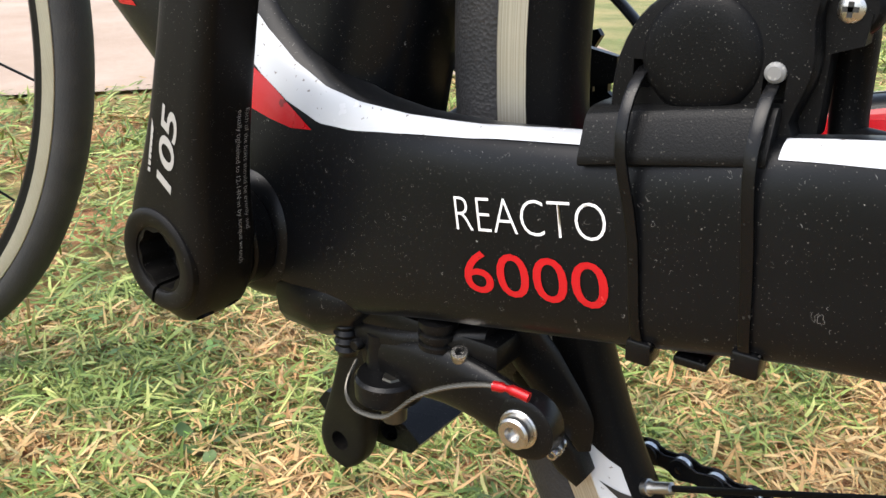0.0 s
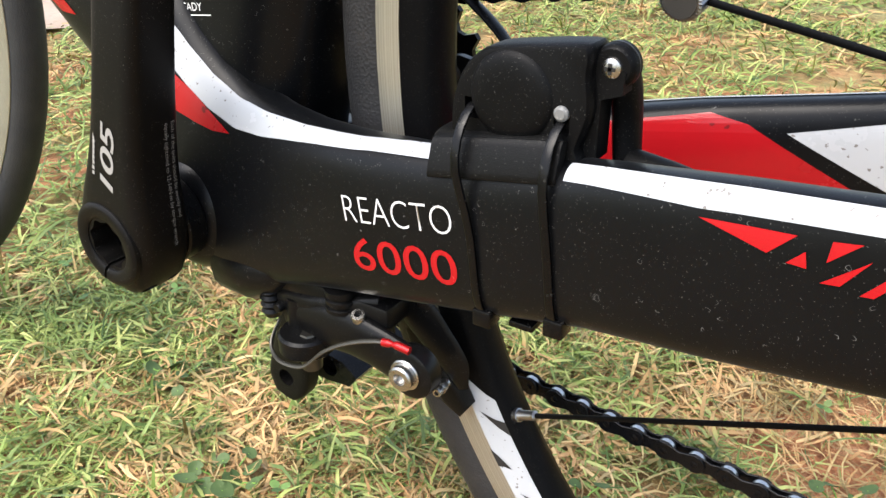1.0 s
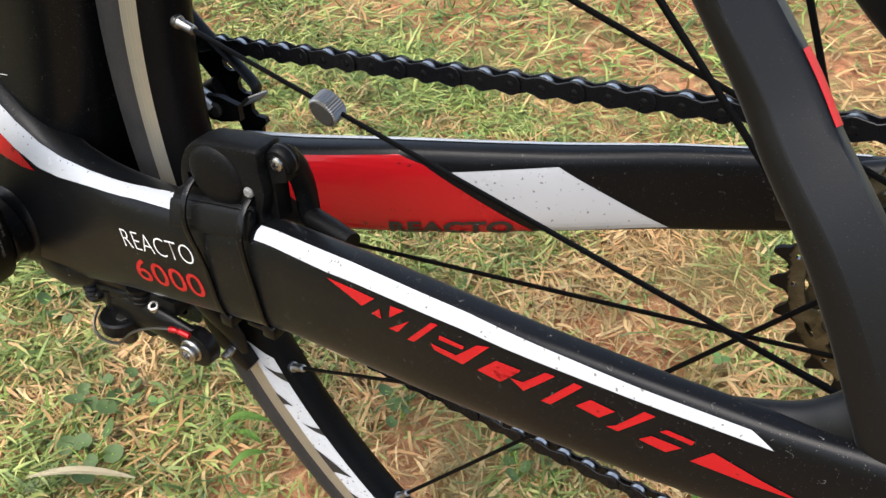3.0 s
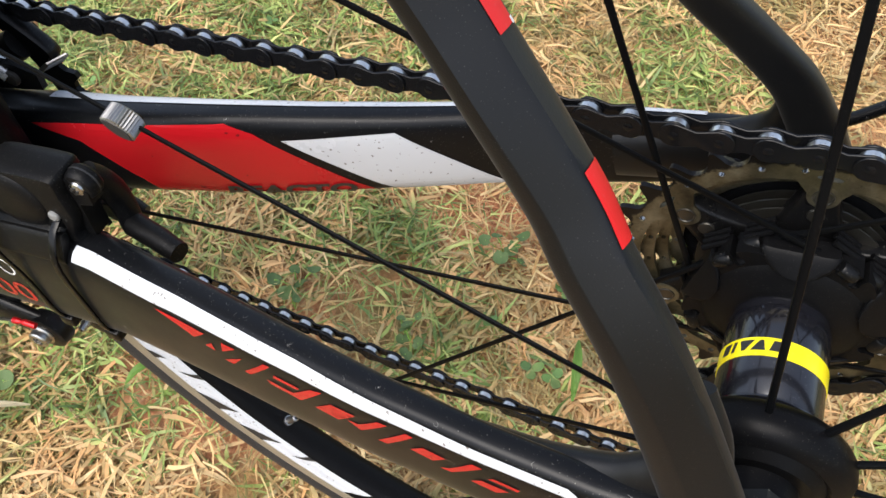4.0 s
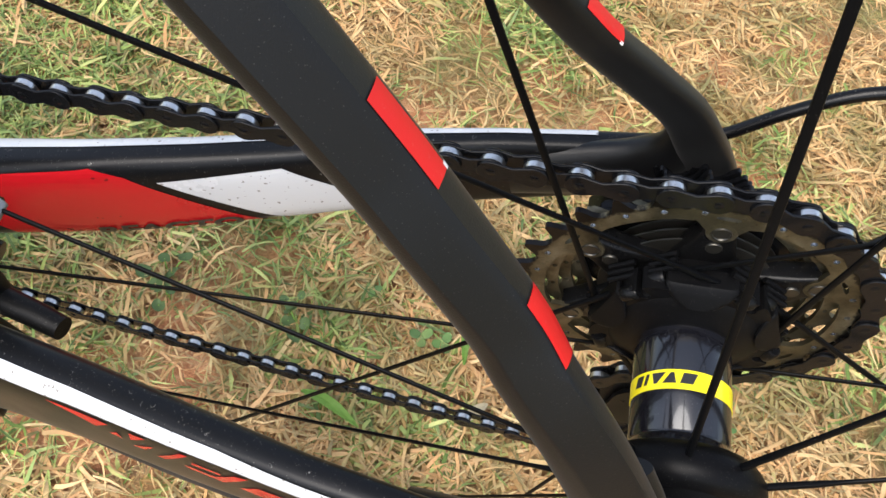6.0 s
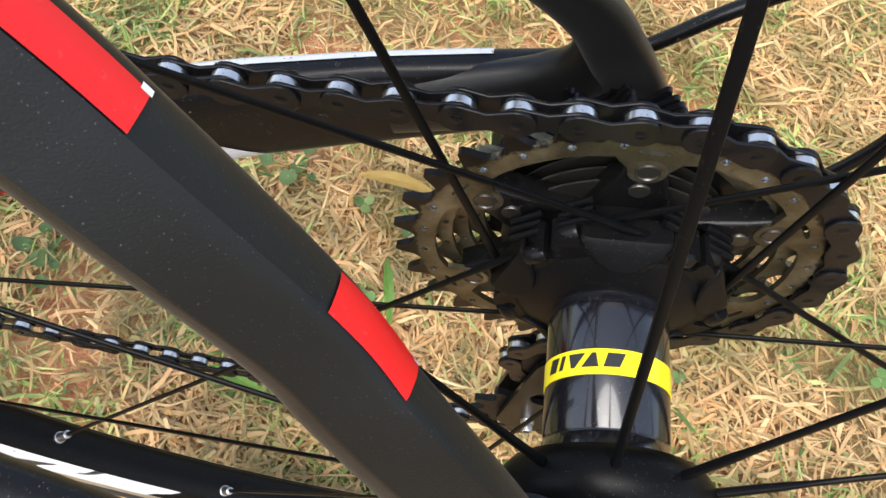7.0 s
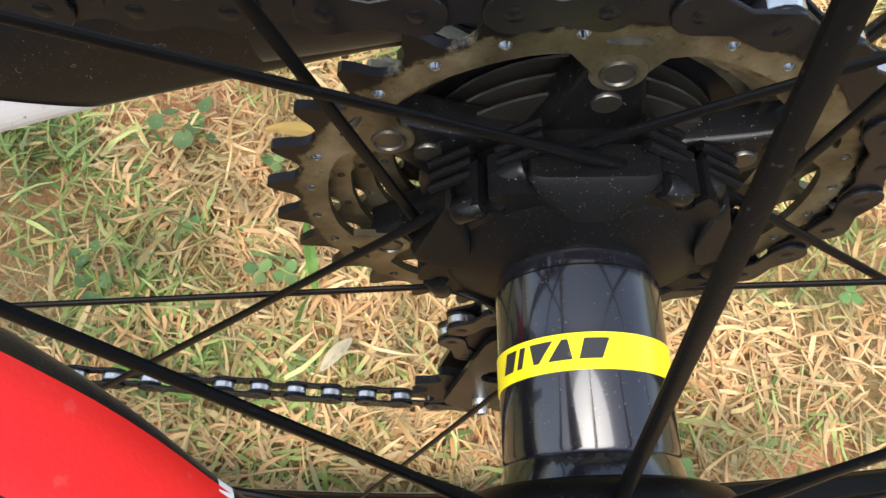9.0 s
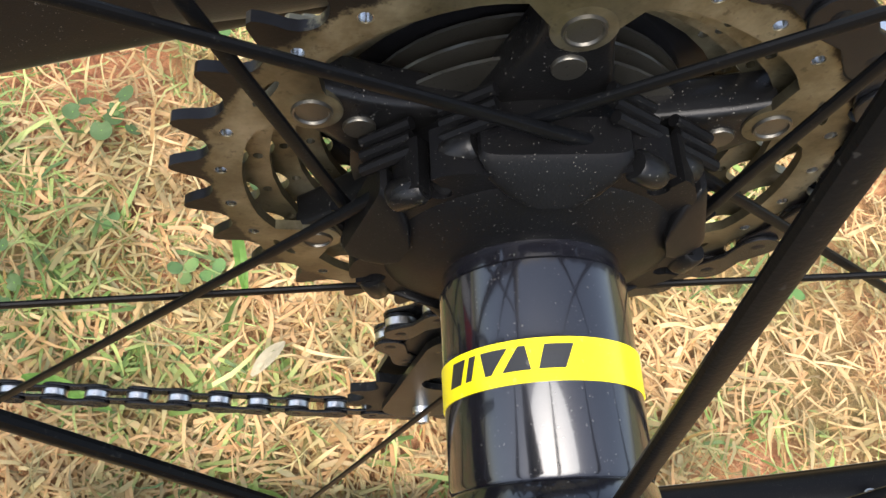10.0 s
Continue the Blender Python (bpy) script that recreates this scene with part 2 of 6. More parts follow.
def grass_material(name, low, mid, high, straw, straw2, bias):
    n = Nodes(name)
    island = n.add("ShaderNodeNewGeometry").outputs["Random Per Island"]
    patch = n.noise(7.0, 3.0, 0.6)
    green = n.ramp(island, (0.0, low), (0.5, mid), (1.0, high))
    wob = n.add("ShaderNodeMath", operation="FRACT")
    n.link(n.scaled(island, 13.7), wob.inputs[0])
    dry = n.ramp(wob.outputs[0], (0.0, straw), (0.55, straw2), (1.0, tuple(c * 0.55 for c in straw)))
    s = n.add("ShaderNodeMath", operation="FRACT")
    n.link(n.scaled(island, 29.3), s.inputs[0])
    pick = n.add("ShaderNodeMath", operation="ADD")
    n.link(s.outputs[0], pick.inputs[0])
    place = n.add("ShaderNodeSeparateXYZ")
    n.link(n.co, place.inputs[0])
    dryness = n.add("ShaderNodeMapRange")
    away = n.add("ShaderNodeMath", operation="ADD")
    n.link(place.outputs["X"], away.inputs[0])
    n.link(n.scaled(place.outputs["Y"], -0.28, 0.03), away.inputs[1])
    n.link(away.outputs[0], dryness.inputs["Value"])
    for key, v in (("From Min", -0.3), ("From Max", 0.35), ("To Min", bias - 2.36), ("To Max", bias - 1.64)):
        dryness.inputs[key].default_value = v
    spread = n.add("ShaderNodeMath", operation="MULTIPLY_ADD")
    n.link(patch, spread.inputs[0])
    spread.inputs[1].default_value = 3.6
    n.link(dryness.outputs["Result"], spread.inputs[2])
    n.link(spread.outputs[0], pick.inputs[1])
    sel = n.ramp(pick.outputs[0], (0.45, (0, 0, 0)), (0.62, (1, 1, 1)))
    tone = n.mix(sel, green, dry)
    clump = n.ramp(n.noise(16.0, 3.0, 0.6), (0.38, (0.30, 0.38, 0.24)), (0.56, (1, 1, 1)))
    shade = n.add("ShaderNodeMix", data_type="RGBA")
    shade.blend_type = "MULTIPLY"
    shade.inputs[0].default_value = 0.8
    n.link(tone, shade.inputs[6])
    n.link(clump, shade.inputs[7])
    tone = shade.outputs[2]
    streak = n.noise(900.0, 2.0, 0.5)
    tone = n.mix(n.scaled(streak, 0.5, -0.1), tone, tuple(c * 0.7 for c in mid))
    m = n.done(tone, 0.55, 0.0, )
    n.b.inputs["Transmission Weight"].default_value = 0.0
    return m


def soil_material():
    n = Nodes("lawn_soil")
    a, b, c = n.noise(5.0, 6.0, 0.6), n.noise(60.0, 6.0, 0.7), n.noise(420.0, 4.0, 0.7)
    tone = n.ramp(b, (0.30, (0.20, 0.07, 0.03)), (0.5, (0.50, 0.21, 0.09)), (0.72, (0.64, 0.36, 0.19)))
    tone = n.mix(n.ramp(a, (0.42, (0, 0, 0)), (0.62, (0.75, 0.75, 0.75))), tone, n.ramp(c, (0.3, (0.05, 0.09, 0.02)), (0.7, (0.22, 0.26, 0.08))))
    # Past the blades the sheet itself is the lawn's mixed green and straw.
    flat = n.add("ShaderNodeVectorMath", operation="LENGTH")
    n.link(n.co, flat.inputs[0])
    far = n.add("ShaderNodeMapRange")
    n.link(flat.outputs["Value"], far.inputs["Value"])
    far.inputs["From Min"].default_value, far.inputs["From Max"].default_value = 1.1, 2.2
    turf = n.ramp(c, (0.30, (0.045, 0.075, 0.015)), (0.52, (0.155, 0.175, 0.048)), (0.75, (0.34, 0.26, 0.125)))
    turf = n.mix(n.ramp(a, (0.40, (0, 0, 0)), (0.65, (0.6, 0.6, 0.6))), turf, (0.36, 0.28, 0.13))
    tone = n.mix(far.outputs["Result"], tone, turf)
    n.bump(c, 0.7, 0.006)
    return n.done(tone, 0.9, 0.0)


def dirt_material():
    n = Nodes("sandy_dirt")
    a, b = n.noise(2.5, 6.0, 0.6), n.noise(55.0, 6.0, 0.7)
    tone = n.ramp(a, (0.3, (0.30, 0.22, 0.16)), (0.7, (0.43, 0.34, 0.27)))
    tone = n.mix(n.scaled(b, 0.6, -0.1), tone, (0.26, 0.18, 0.13))
    n.bump(b, 0.5, 0.01)
    return n.done(tone, 0.95, 0.0)


M["sprocket"], M["track"], M["tyre"] = sprocket_metal(), brake_track_metal(), tyre_rubber()
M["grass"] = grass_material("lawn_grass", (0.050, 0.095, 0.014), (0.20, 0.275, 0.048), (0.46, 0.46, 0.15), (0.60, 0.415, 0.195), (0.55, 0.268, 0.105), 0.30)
M["clover"] = grass_material("clover_leaf", (0.06, 0.12, 0.025), (0.10, 0.19, 0.04), (0.17, 0.28, 0.07), (0.14, 0.20, 0.05), (0.2, 0.26, 0.07), -0.2)
M["soil"], M["dirt"] = soil_material(), dirt_material()


# ---------------------------------------------------------------- building helpers
def part(name, bm, material, parent=None, label="", smooth=True, matrix=None):
    """Links a bmesh as one mesh object under a thing or a part."""
    me = bpy.data.meshes.new(name)
    bm.normal_update()
    bm.to_mesh(me)
    bm.free()
    return part_mesh(name, me, material, parent, label, smooth, matrix)


def part_mesh(name, me, material, parent=None, label="", smooth=True, matrix=None):
    if material is not None and not me.materials:
        me.materials.append(material)
    if smooth:
        me.shade_smooth()
        me.set_sharp_from_angle(angle=radians(38))
    ob = new(name, me)
    if matrix is not None:
        ob.matrix_basis = matrix
    if parent is not None:
        ob.parent = parent
    if label:
        tagged(ob, label=label)
    return ob


def holder(name, parent=None, label=""):
    ob = new(name)
    ob.empty_display_size = 0.02
    if parent is not None:
        ob.parent = parent
    if label:
        tagged(ob, label=label)
    return ob


def loft(rings, caps=True, closed=False):
    """A skin over rings of equal counts of points."""
    bm = bmesh.new()
    vs = [[bm.verts.new(p) for p in ring] for ring in rings]
    k = len(vs[0])
    pairs = list(zip(vs, vs[1:])) + ([(vs[-1], vs[0])] if closed else [])
    for a, b in pairs:
        for i in range(k):
            j = (i + 1) % k
            bm.faces.new((a[i], a[j], b[j], b[i]))
    if caps and not closed:
        bm.faces.new(vs[0][::-1])
        bm.faces.new(vs[-1])
    bmesh.ops.recalc_face_normals(bm, faces=bm.faces)
    return bm


def oval(s, n):
    """A point of the unit superellipse at angle s."""
    c, q = math.cos(s), math.sin(s)
    return math.copysign(abs(c) ** (2 / n), c), math.copysign(abs(q) ** (2 / n), q)


def ring_at(centre, u, v, a, b, n=2.0, k=24):
    u, v, centre = Vector(u), Vector(v), Vector(centre)
    out = []
    for i in range(k):
        c, q = oval(2 * math.pi * i / k, n)
        out.append(centre + u * a * c + v * b * q)
    return out


def smooth_path(points, steps):
    """A Catmull-Rom curve through the points."""
    p = [Vector(q) for q in points]
    p = [2 * p[0] - p[1], *p, 2 * p[-1] - p[-2]]
    out = []
    for i in range(1, len(p) - 2):
        for s in range(steps):
            t = s / steps
            a, b, c, d = p[i - 1:i + 3]
            out.append(0.5 * (2 * b + (c - a) * t + (2 * a - 5 * b + 4 * c - d) * t * t + (3 * b - a - 3 * c + d) * t ** 3))
    out.append(p[-2])
    return out


def sweep(points, radius, k=10, flat=1.0, up=(0, 0, 1), caps=True):
    """A tube along points; radius may be a list; flat squeezes it across up."""
    points = [Vector(p) for p in points]
    rs = radius if isinstance(radius, (list, tuple)) else [radius] * len(points)
    rings = []
    for i, p in enumerate(points):
        d = (points[min(i + 1, len(points) - 1)] - points[max(i - 1, 0)]).normalized()
        side = d.cross(Vector(up))
        side = side.normalized() if side.length > 1e-6 else d.orthogonal().normalized()
        other = side.cross(d)
        rings.append(ring_at(p, side, other, rs[i] * flat, rs[i], 2.0, k))
    return loft(rings, caps)


def lathe(profile, centre=(0, 0, 0), axis="y", k=48, closed=False):
    """Turns (along, radius) pairs round an axis through centre."""
    c = Vector(centre)
    rings = []
    for along, r in profile:
        ring = []
        for i in range(k):
            a = 2 * math.pi * i / k
            q, w = math.cos(a) * max(r, 1e-5), math.sin(a) * max(r, 1e-5)
            ring.append(c + (Vector((q, along, w)) if axis == "y" else Vector((along, q, w)) if axis == "x" else Vector((q, w, along))))
        rings.append(ring)
    return loft(rings, not closed, closed)


def plate(outline, holes, thick, place=None, bevel=0.0):
    """A flat plate in x and z with holes, from y = -thick / 2 to thick / 2."""
    bm = bmesh.new()
    edges = []
    for lp in [outline, *holes]:
        vs = [bm.verts.new((x, -thick / 2, z)) for x, z in lp]
        edges += [bm.edges.new((vs[i], vs[(i + 1) % len(vs)])) for i in range(len(vs))]
    got = bmesh.ops.triangle_fill(bm, use_beauty=True, use_dissolve=False, edges=edges)
    faces = [f for f in got["geom"] if isinstance(f, bmesh.types.BMFace)]
    ext = bmesh.ops.extrude_face_region(bm, geom=faces)
    bmesh.ops.translate(bm, verts=[v for v in ext["geom"] if isinstance(v, bmesh.types.BMVert)], vec=(0, thick, 0))
    bmesh.ops.recalc_face_normals(bm, faces=bm.faces)
    if place is not None:
        bmesh.ops.transform(bm, matrix=place, verts=bm.verts)
    return bm


def circle2(cx, cz, r, k=14):
    return [(cx + r * math.cos(2 * math.pi * i / k), cz + r * math.sin(2 * math.pi * i / k)) for i in range(k)]


def box(lo, hi, bevel=0.0015, seg=2):
    bm = bmesh.new()
    bmesh.ops.create_cube(bm, size=1.0)
    s, c = [b - a for a, b in zip(lo, hi)], [(a + b) / 2 for a, b in zip(lo, hi)]
    for v in bm.verts:
        v.co = Vector([v.co[i] * s[i] + c[i] for i in range(3)])
    if bevel:
        bmesh.ops.bevel(bm, geom=bm.edges[:], offset=bevel, segments=seg, profile=0.5, affect="EDGES")
    return bm


def moved(bm, m):
    bmesh.ops.transform(bm, matrix=m, verts=bm.verts)
    return bm


def joined(*bms):
    out = bmesh.new()
    for b in bms:
        me = bpy.data.meshes.new("piece")
        b.to_mesh(me)
        b.free()
        out.from_mesh(me)
        bpy.data.meshes.remove(me)
    return out


def axes(origin, x, y):
    """A pose with its x and y along the given ways."""
    x = Vector(x).normalized()
    z = x.cross(Vector(y)).normalized()
    y = z.cross(x)
    m = Matrix((x, y, z)).transposed().to_4x4()
    m.translation = origin
    return m


def lettering(text, size, bold=0.0, spacing=1.0, shear=0.0, align="LEFT"):
    """The built-in font's letters as a flat mesh in x and y."""
    cu = bpy.data.curves.new("letters", "FONT")
    cu.body, cu.size, cu.offset, cu.space_character, cu.shear, cu.align_x = text, size, bold, spacing, shear, align
    cu.resolution_u = 4
    ob = bpy.data.objects.new("letters", cu)
    scene.collection.objects.link(ob)
    bpy.context.view_layer.update()
    me = bpy.data.meshes.new_from_object(ob.evaluated_get(bpy.context.evaluated_depsgraph_get()))
    bm = bmesh.new()
    bm.from_mesh(me)
    bpy.data.objects.remove(ob)
    bpy.data.curves.remove(cu)
    bpy.data.meshes.remove(me)
    return bm


def tree_of(ob):
    return BVHTree.FromPolygons([v.co[:] for v in ob.data.vertices], [p.vertices[:] for p in ob.data.polygons])


def pressed(bm, tree, way, lift=0.00025, reach=0.12):
    """Lays a flat mesh onto a surface along a way; what misses it is cut off."""
    lost = []
    way = Vector(way).normalized()
    for v in bm.verts:
        hit = tree.ray_cast(v.co - way * reach, way)
        if hit[0] is not None:
            v.co = hit[0] - way * lift
        else:
            lost.append(v)
    bmesh.ops.delete(bm, geom=lost, context="VERTS")
    return bm


def shape_xz(points, cuts=4):
    """A flat polygon in x and z (mm), cut finely enough to follow a curved face."""
    bm = bmesh.new()
    f = bm.faces.new([bm.verts.new((x / 1000, 0, z / 1000)) for x, z in points])
    bmesh.ops.triangulate(bm, faces=[f])
    if cuts:
        bmesh.ops.subdivide_edges(bm, edges=bm.edges[:], cuts=cuts, use_grid_fill=True)
    return bm


def interp(x, xs, ys):
    return float(np.interp(x, xs, ys))


# ---------------------------------------------------------------- ground
def ground_sheet():
    bm = bmesh.new()
    steps = [-400, -90, -25, -9, -4, -2.2, -1.4, *[round(-1 + 0.05 * i, 3) for i in range(45)], 1.6, 2.4, 4, 9, 25, 90, 400]
    grid = []
    for y in steps:
        row = []
        for x in steps:
            near = max(0.0, 1 - max(abs(x), abs(y)) / 3)
            z = near * 0.010 * (noise.noise(Vector((x * 6, y * 6, 0.3))) - 0.4)
            row.append(bm.verts.new((x + 0.1, y + 0.4, z - 0.002)))
        grid.append(row)
    for r0, r1 in zip(grid, grid[1:]):
        for i in range(len(steps) - 1):
            bm.faces.new((r0[i], r0[i + 1], r1[i + 1], r1[i]))
    ob = part("ground", bm, M["soil"], None)
    return tagged(ob, "dry lawn soil with thatch under the bicycle", "ground", kind="structure")


def dirt_path():
    bm = bmesh.new()
    a, along, out = Vector((-1.55, 0.75, 0.006)), Vector((0.69, 0.72, 0)), Vector((-0.72, 0.69, 0))
    rows = []
    for j in range(7):
        row = []
        for i in range(25):
            edge = 0.09 * noise.noise(Vector((i * 0.5, j * 0.1, 2.0))) if j == 0 else 0
            p = a + along * (-14.0 + 15.4 * i / 24) + out * (j * 0.7 + edge)
            row.append(bm.verts.new(p))
        rows.append(row)
    for r0, r1 in zip(rows, rows[1:]):
        for i in range(24):
            bm.faces.new((r0[i], r0[i + 1], r1[i + 1], r1[i]))
    ob = part("path", bm, M["dirt"], None)
    return tagged(ob, "bare sandy dirt path beside the lawn", "path", kind="structure")


def blades(count, area, length, width, lie, rng):
    """Grass blades as arrays of vertices and faces: (x0, x1, y0, y1) area, lengths and widths in metres."""
    x0, x1, y0, y1 = area
    n = count
    px, py = rng.uniform(x0, x1, n), rng.uniform(y0, y1, n)
    turn = rng.uniform(0, 2 * np.pi, n)
    ln, wd = rng.uniform(*length, n), rng.uniform(*width, n)
    start = np.clip(rng.normal(*lie, n), 0.02, 1.5)
    bend = rng.uniform(0.1, 1.6, n)
    base = rng.uniform(-0.004, 0.012, n) * (start < 0.5)
    dx, dy = np.cos(turn), np.sin(turn)
    verts = np.zeros((n, 7, 3))
    hx = hz = np.zeros(n)
    sx = rng.normal(0, 0.45, n)
    for i, (s, w) in enumerate(((0, 0.8), (0.36, 1.0), (0.70, 0.75), (1.0, 0.0))):
        ang = start - bend * s
        if i:
            step = ln * 0.34
            hx, hz = hx + np.cos(ang) * step, hz + np.sin(ang) * step
        cx, cy = px + dx * hx - dy * sx * hx * s, py + dy * hx + dx * sx * hx * s
        cz = np.maximum(base + hz, 0.001 + 0.002 * s)
        if i < 3:
            for k, side in ((2 * i, -1), (2 * i + 1, 1)):
                verts[:, k] = np.stack([cx - dy * side * wd * w / 2, cy + dx * side * wd * w / 2, cz + side * wd * 0.15], -1)
        else:
            verts[:, 6] = np.stack([cx, cy, cz], -1)
    quads = np.array([[0, 1, 3, 2], [2, 3, 5, 4]])
    off = (np.arange(n) * 7)[:, None, None]
    q = (quads[None] + off).reshape(-1, 4)
    t = (np.array([[4, 5, 6]])[None] + off).reshape(-1, 3)
    return verts.reshape(-1, 3), q, t


def mesh_of(name, pieces):
    """One mesh from arrays of vertices, quads and triangles."""
    vs, loops, sizes, at = [], [], [], 0
    for v, q, t in pieces:
        vs.append(v)
        loops += [(q + at).ravel(), (t + at).ravel()]
        sizes += [np.full(len(q), 4), np.full(len(t), 3)]
        at += len(v)
    v, lp, sz = np.concatenate(vs), np.concatenate(loops), np.concatenate(sizes)
    me = bpy.data.meshes.new(name)
    me.vertices.add(len(v))
    me.vertices.foreach_set("co", v.astype(np.float32).ravel())
    me.loops.add(len(lp))
    me.loops.foreach_set("vertex_index", lp.astype(np.int32))
    me.polygons.add(len(sz))
    me.polygons.foreach_set("loop_start", np.concatenate([[0], np.cumsum(sz)[:-1]]).astype(np.int32))
    me.update(calc_edges=True)
    me.validate()
    return me


def lawn():
    rng = np.random.default_rng(5)
    near = (-0.55, 0.85, -0.12, 0.75)
    pieces = [
        blades(46000, near, (0.012, 0.038), (0.0014, 0.0034), (0.35, 0.45), rng),
        blades(54000, near, (0.010, 0.036), (0.0006, 0.0016), (0.10, 0.18), rng),
        blades(9000, (-1.1, -0.5, -0.3, 1.0), (0.02, 0.055), (0.002, 0.004), (0.4, 0.4), rng),
        blades(24000, (-1.3, 1.2, 0.7, 1.7), (0.02, 0.06), (0.002, 0.004), (0.4, 0.4), rng),
        blades(22000, (-1.9, 1.2, 1.6, 3.2), (0.025, 0.06), (0.003, 0.006), (0.5, 0.4), rng),
        blades(9000, (-1.7, -1.0, -0.6, 1.8), (0.02, 0.06), (0.003, 0.005), (0.5, 0.4), rng),
        blades(9000, (-2.2, 1.6, 3.1, 5.2), (0.03, 0.07), (0.006, 0.010), (0.6, 0.4), rng),
        blades(16000, (0.8, 1.9, -0.6, 1.4), (0.025, 0.06), (0.003, 0.005), (0.5, 0.4), rng),
        blades(26000, (-1.3, 1.6, -1.6, -0.1), (0.025, 0.06), (0.003, 0.006), (0.5, 0.4), rng),
        blades(26000, (-3.5, 4.0, -4.0, 5.5), (0.03, 0.08), (0.007, 0.012), (0.5, 0.4), rng),
    ]
    # The path stays bare.
    kept = []
    for layer, (v, q, t) in enumerate(pieces):
        root = v.reshape(-1, 7, 3)[:, 0]
        ok = ((root[:, 0] + 1.55) * -0.72 + (root[:, 1] - 0.75) * 0.69 < rng.normal(0.0, 0.06, len(root))) | (root[:, 0] > -0.6)
        if layer == 9:
            ok &= (root[:, 0] < -1.3) | (root[:, 0] > 1.8) | (root[:, 1] < -1.5) | (root[:, 1] > 3.2)
        bare = np.sin(9 * root[:, 0] + 1.3) * np.sin(11 * root[:, 1] + 0.5) + 0.6 * np.sin(21 * root[:, 0] - 9 * root[:, 1]) + 0.4 * np.sin(38 * root[:, 1] + 13 * root[:, 0])
        bare += 0.4 * np.exp(-((root[:, 0] - 0.32) ** 2 + (root[:, 1] - 0.10) ** 2) / 0.018)
        ok &= (bare < np.where(root[:, 0] < 0.1, 1.0, 0.36)) | (rng.random(len(root)) < (0.64 if layer == 1 else 0.26))
        v = v.reshape(-1, 7, 3)[ok].reshape(-1, 3)
        m = int(ok.sum())
        off = (np.arange(m) * 7)[:, None, None]
        kept.append((v, (np.array([[0, 1, 3, 2], [2, 3, 5, 4]])[None] + off).reshape(-1, 4), (np.array([[4, 5, 6]])[None] + off).reshape(-1, 3)))
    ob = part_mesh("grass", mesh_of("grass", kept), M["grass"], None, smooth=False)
    return tagged(ob, "short lawn of mixed green and straw-dry grass blades", "grass", kind="stuff")


def clover():
    """Low weeds of three round leaves on short stalks."""
    rng = np.random.default_rng(11)
    vs, fs = [], []
    for _ in range(120):
        x, y = (rng.uniform(-0.5, 0.8), rng.uniform(-0.1, 0.8)) if rng.random() < 0.6 else (rng.uniform(-1.2, 1.0), rng.uniform(0.6, 2.2))
        if noise.noise(Vector((x * 5, y * 5, 7.7))) < -0.05:
            continue
        r, h, turn = rng.uniform(0.0026, 0.0050), rng.uniform(0.008, 0.022), rng.uniform(0, 6.28)
        for k in range(3):
            a = turn + k * 2.094 + rng.normal(0, 0.15)
            tilt = rng.uniform(-0.1, 0.5)
            c, at = [], len(vs)
            for j in range(8):
                b = 2 * math.pi * j / 8
                u, w = r * (1.05 + math.cos(b)), r * 0.85 * math.sin(b)
                vs.append((x + math.cos(a) * u - math.sin(a) * w, y + math.sin(a) * u + math.cos(a) * w, h + u * tilt - abs(w) * 0.25))
                c.append(at + j)
            fs.append(c)
    me = bpy.data.meshes.new("clover")
    me.from_pydata(vs, [], fs)
    ob = part_mesh("clover", me, M["clover"], None, smooth=False)
    return tagged(ob, "low green clover leaves scattered through the lawn", "clover", kind="stuff")


def leaf(name, length, width, curl, material, pose_m, label):
    bm = bmesh.new()
    rows = []
    for i in range(11):
        s = i / 10
        w = width * math.sin(math.pi * min(1, s * 0.94 + 0.04)) ** 0.7 / 2
        z = curl * math.sin(s * 3.1) + 0.001
        rows.append([bm.verts.new((length * s, k * w, z + abs(k) * w * 0.35)) for k in (-1, -0.5, 0, 0.5, 1)])
    for a, b in zip(rows, rows[1:]):
        for i in range(4):
            bm.faces.new((a[i], a[i + 1], b[i + 1], b[i]))
    bmesh.ops.solidify(bm, geom=bm.faces[:], thickness=0.0004)
    ob = part(name, bm, material, None, matrix=pose_m)
    return tagged(ob, label, "leaf")


ground_sheet()
dirt_path()
lawn()
clover()

# ---------------------------------------------------------------- the bicycle frame
AXLE = Vector((0.405, 0.0, 0.34))
CRANK = Vector((0.0075, 0.0, 0.2765))
bike = holder("road_bicycle")
tagged(bike, "matt black road bicycle with red and white paint, on lawn", "bicycle")

# Chainstays: stations along x.
STAY_X = [-0.006, 0.008, 0.016, 0.028, 0.042, 0.056, 0.075, 0.10, 0.14, 0.185, 0.225, 0.26, 0.30, 0.335, 0.365, 0.388, 0.400]
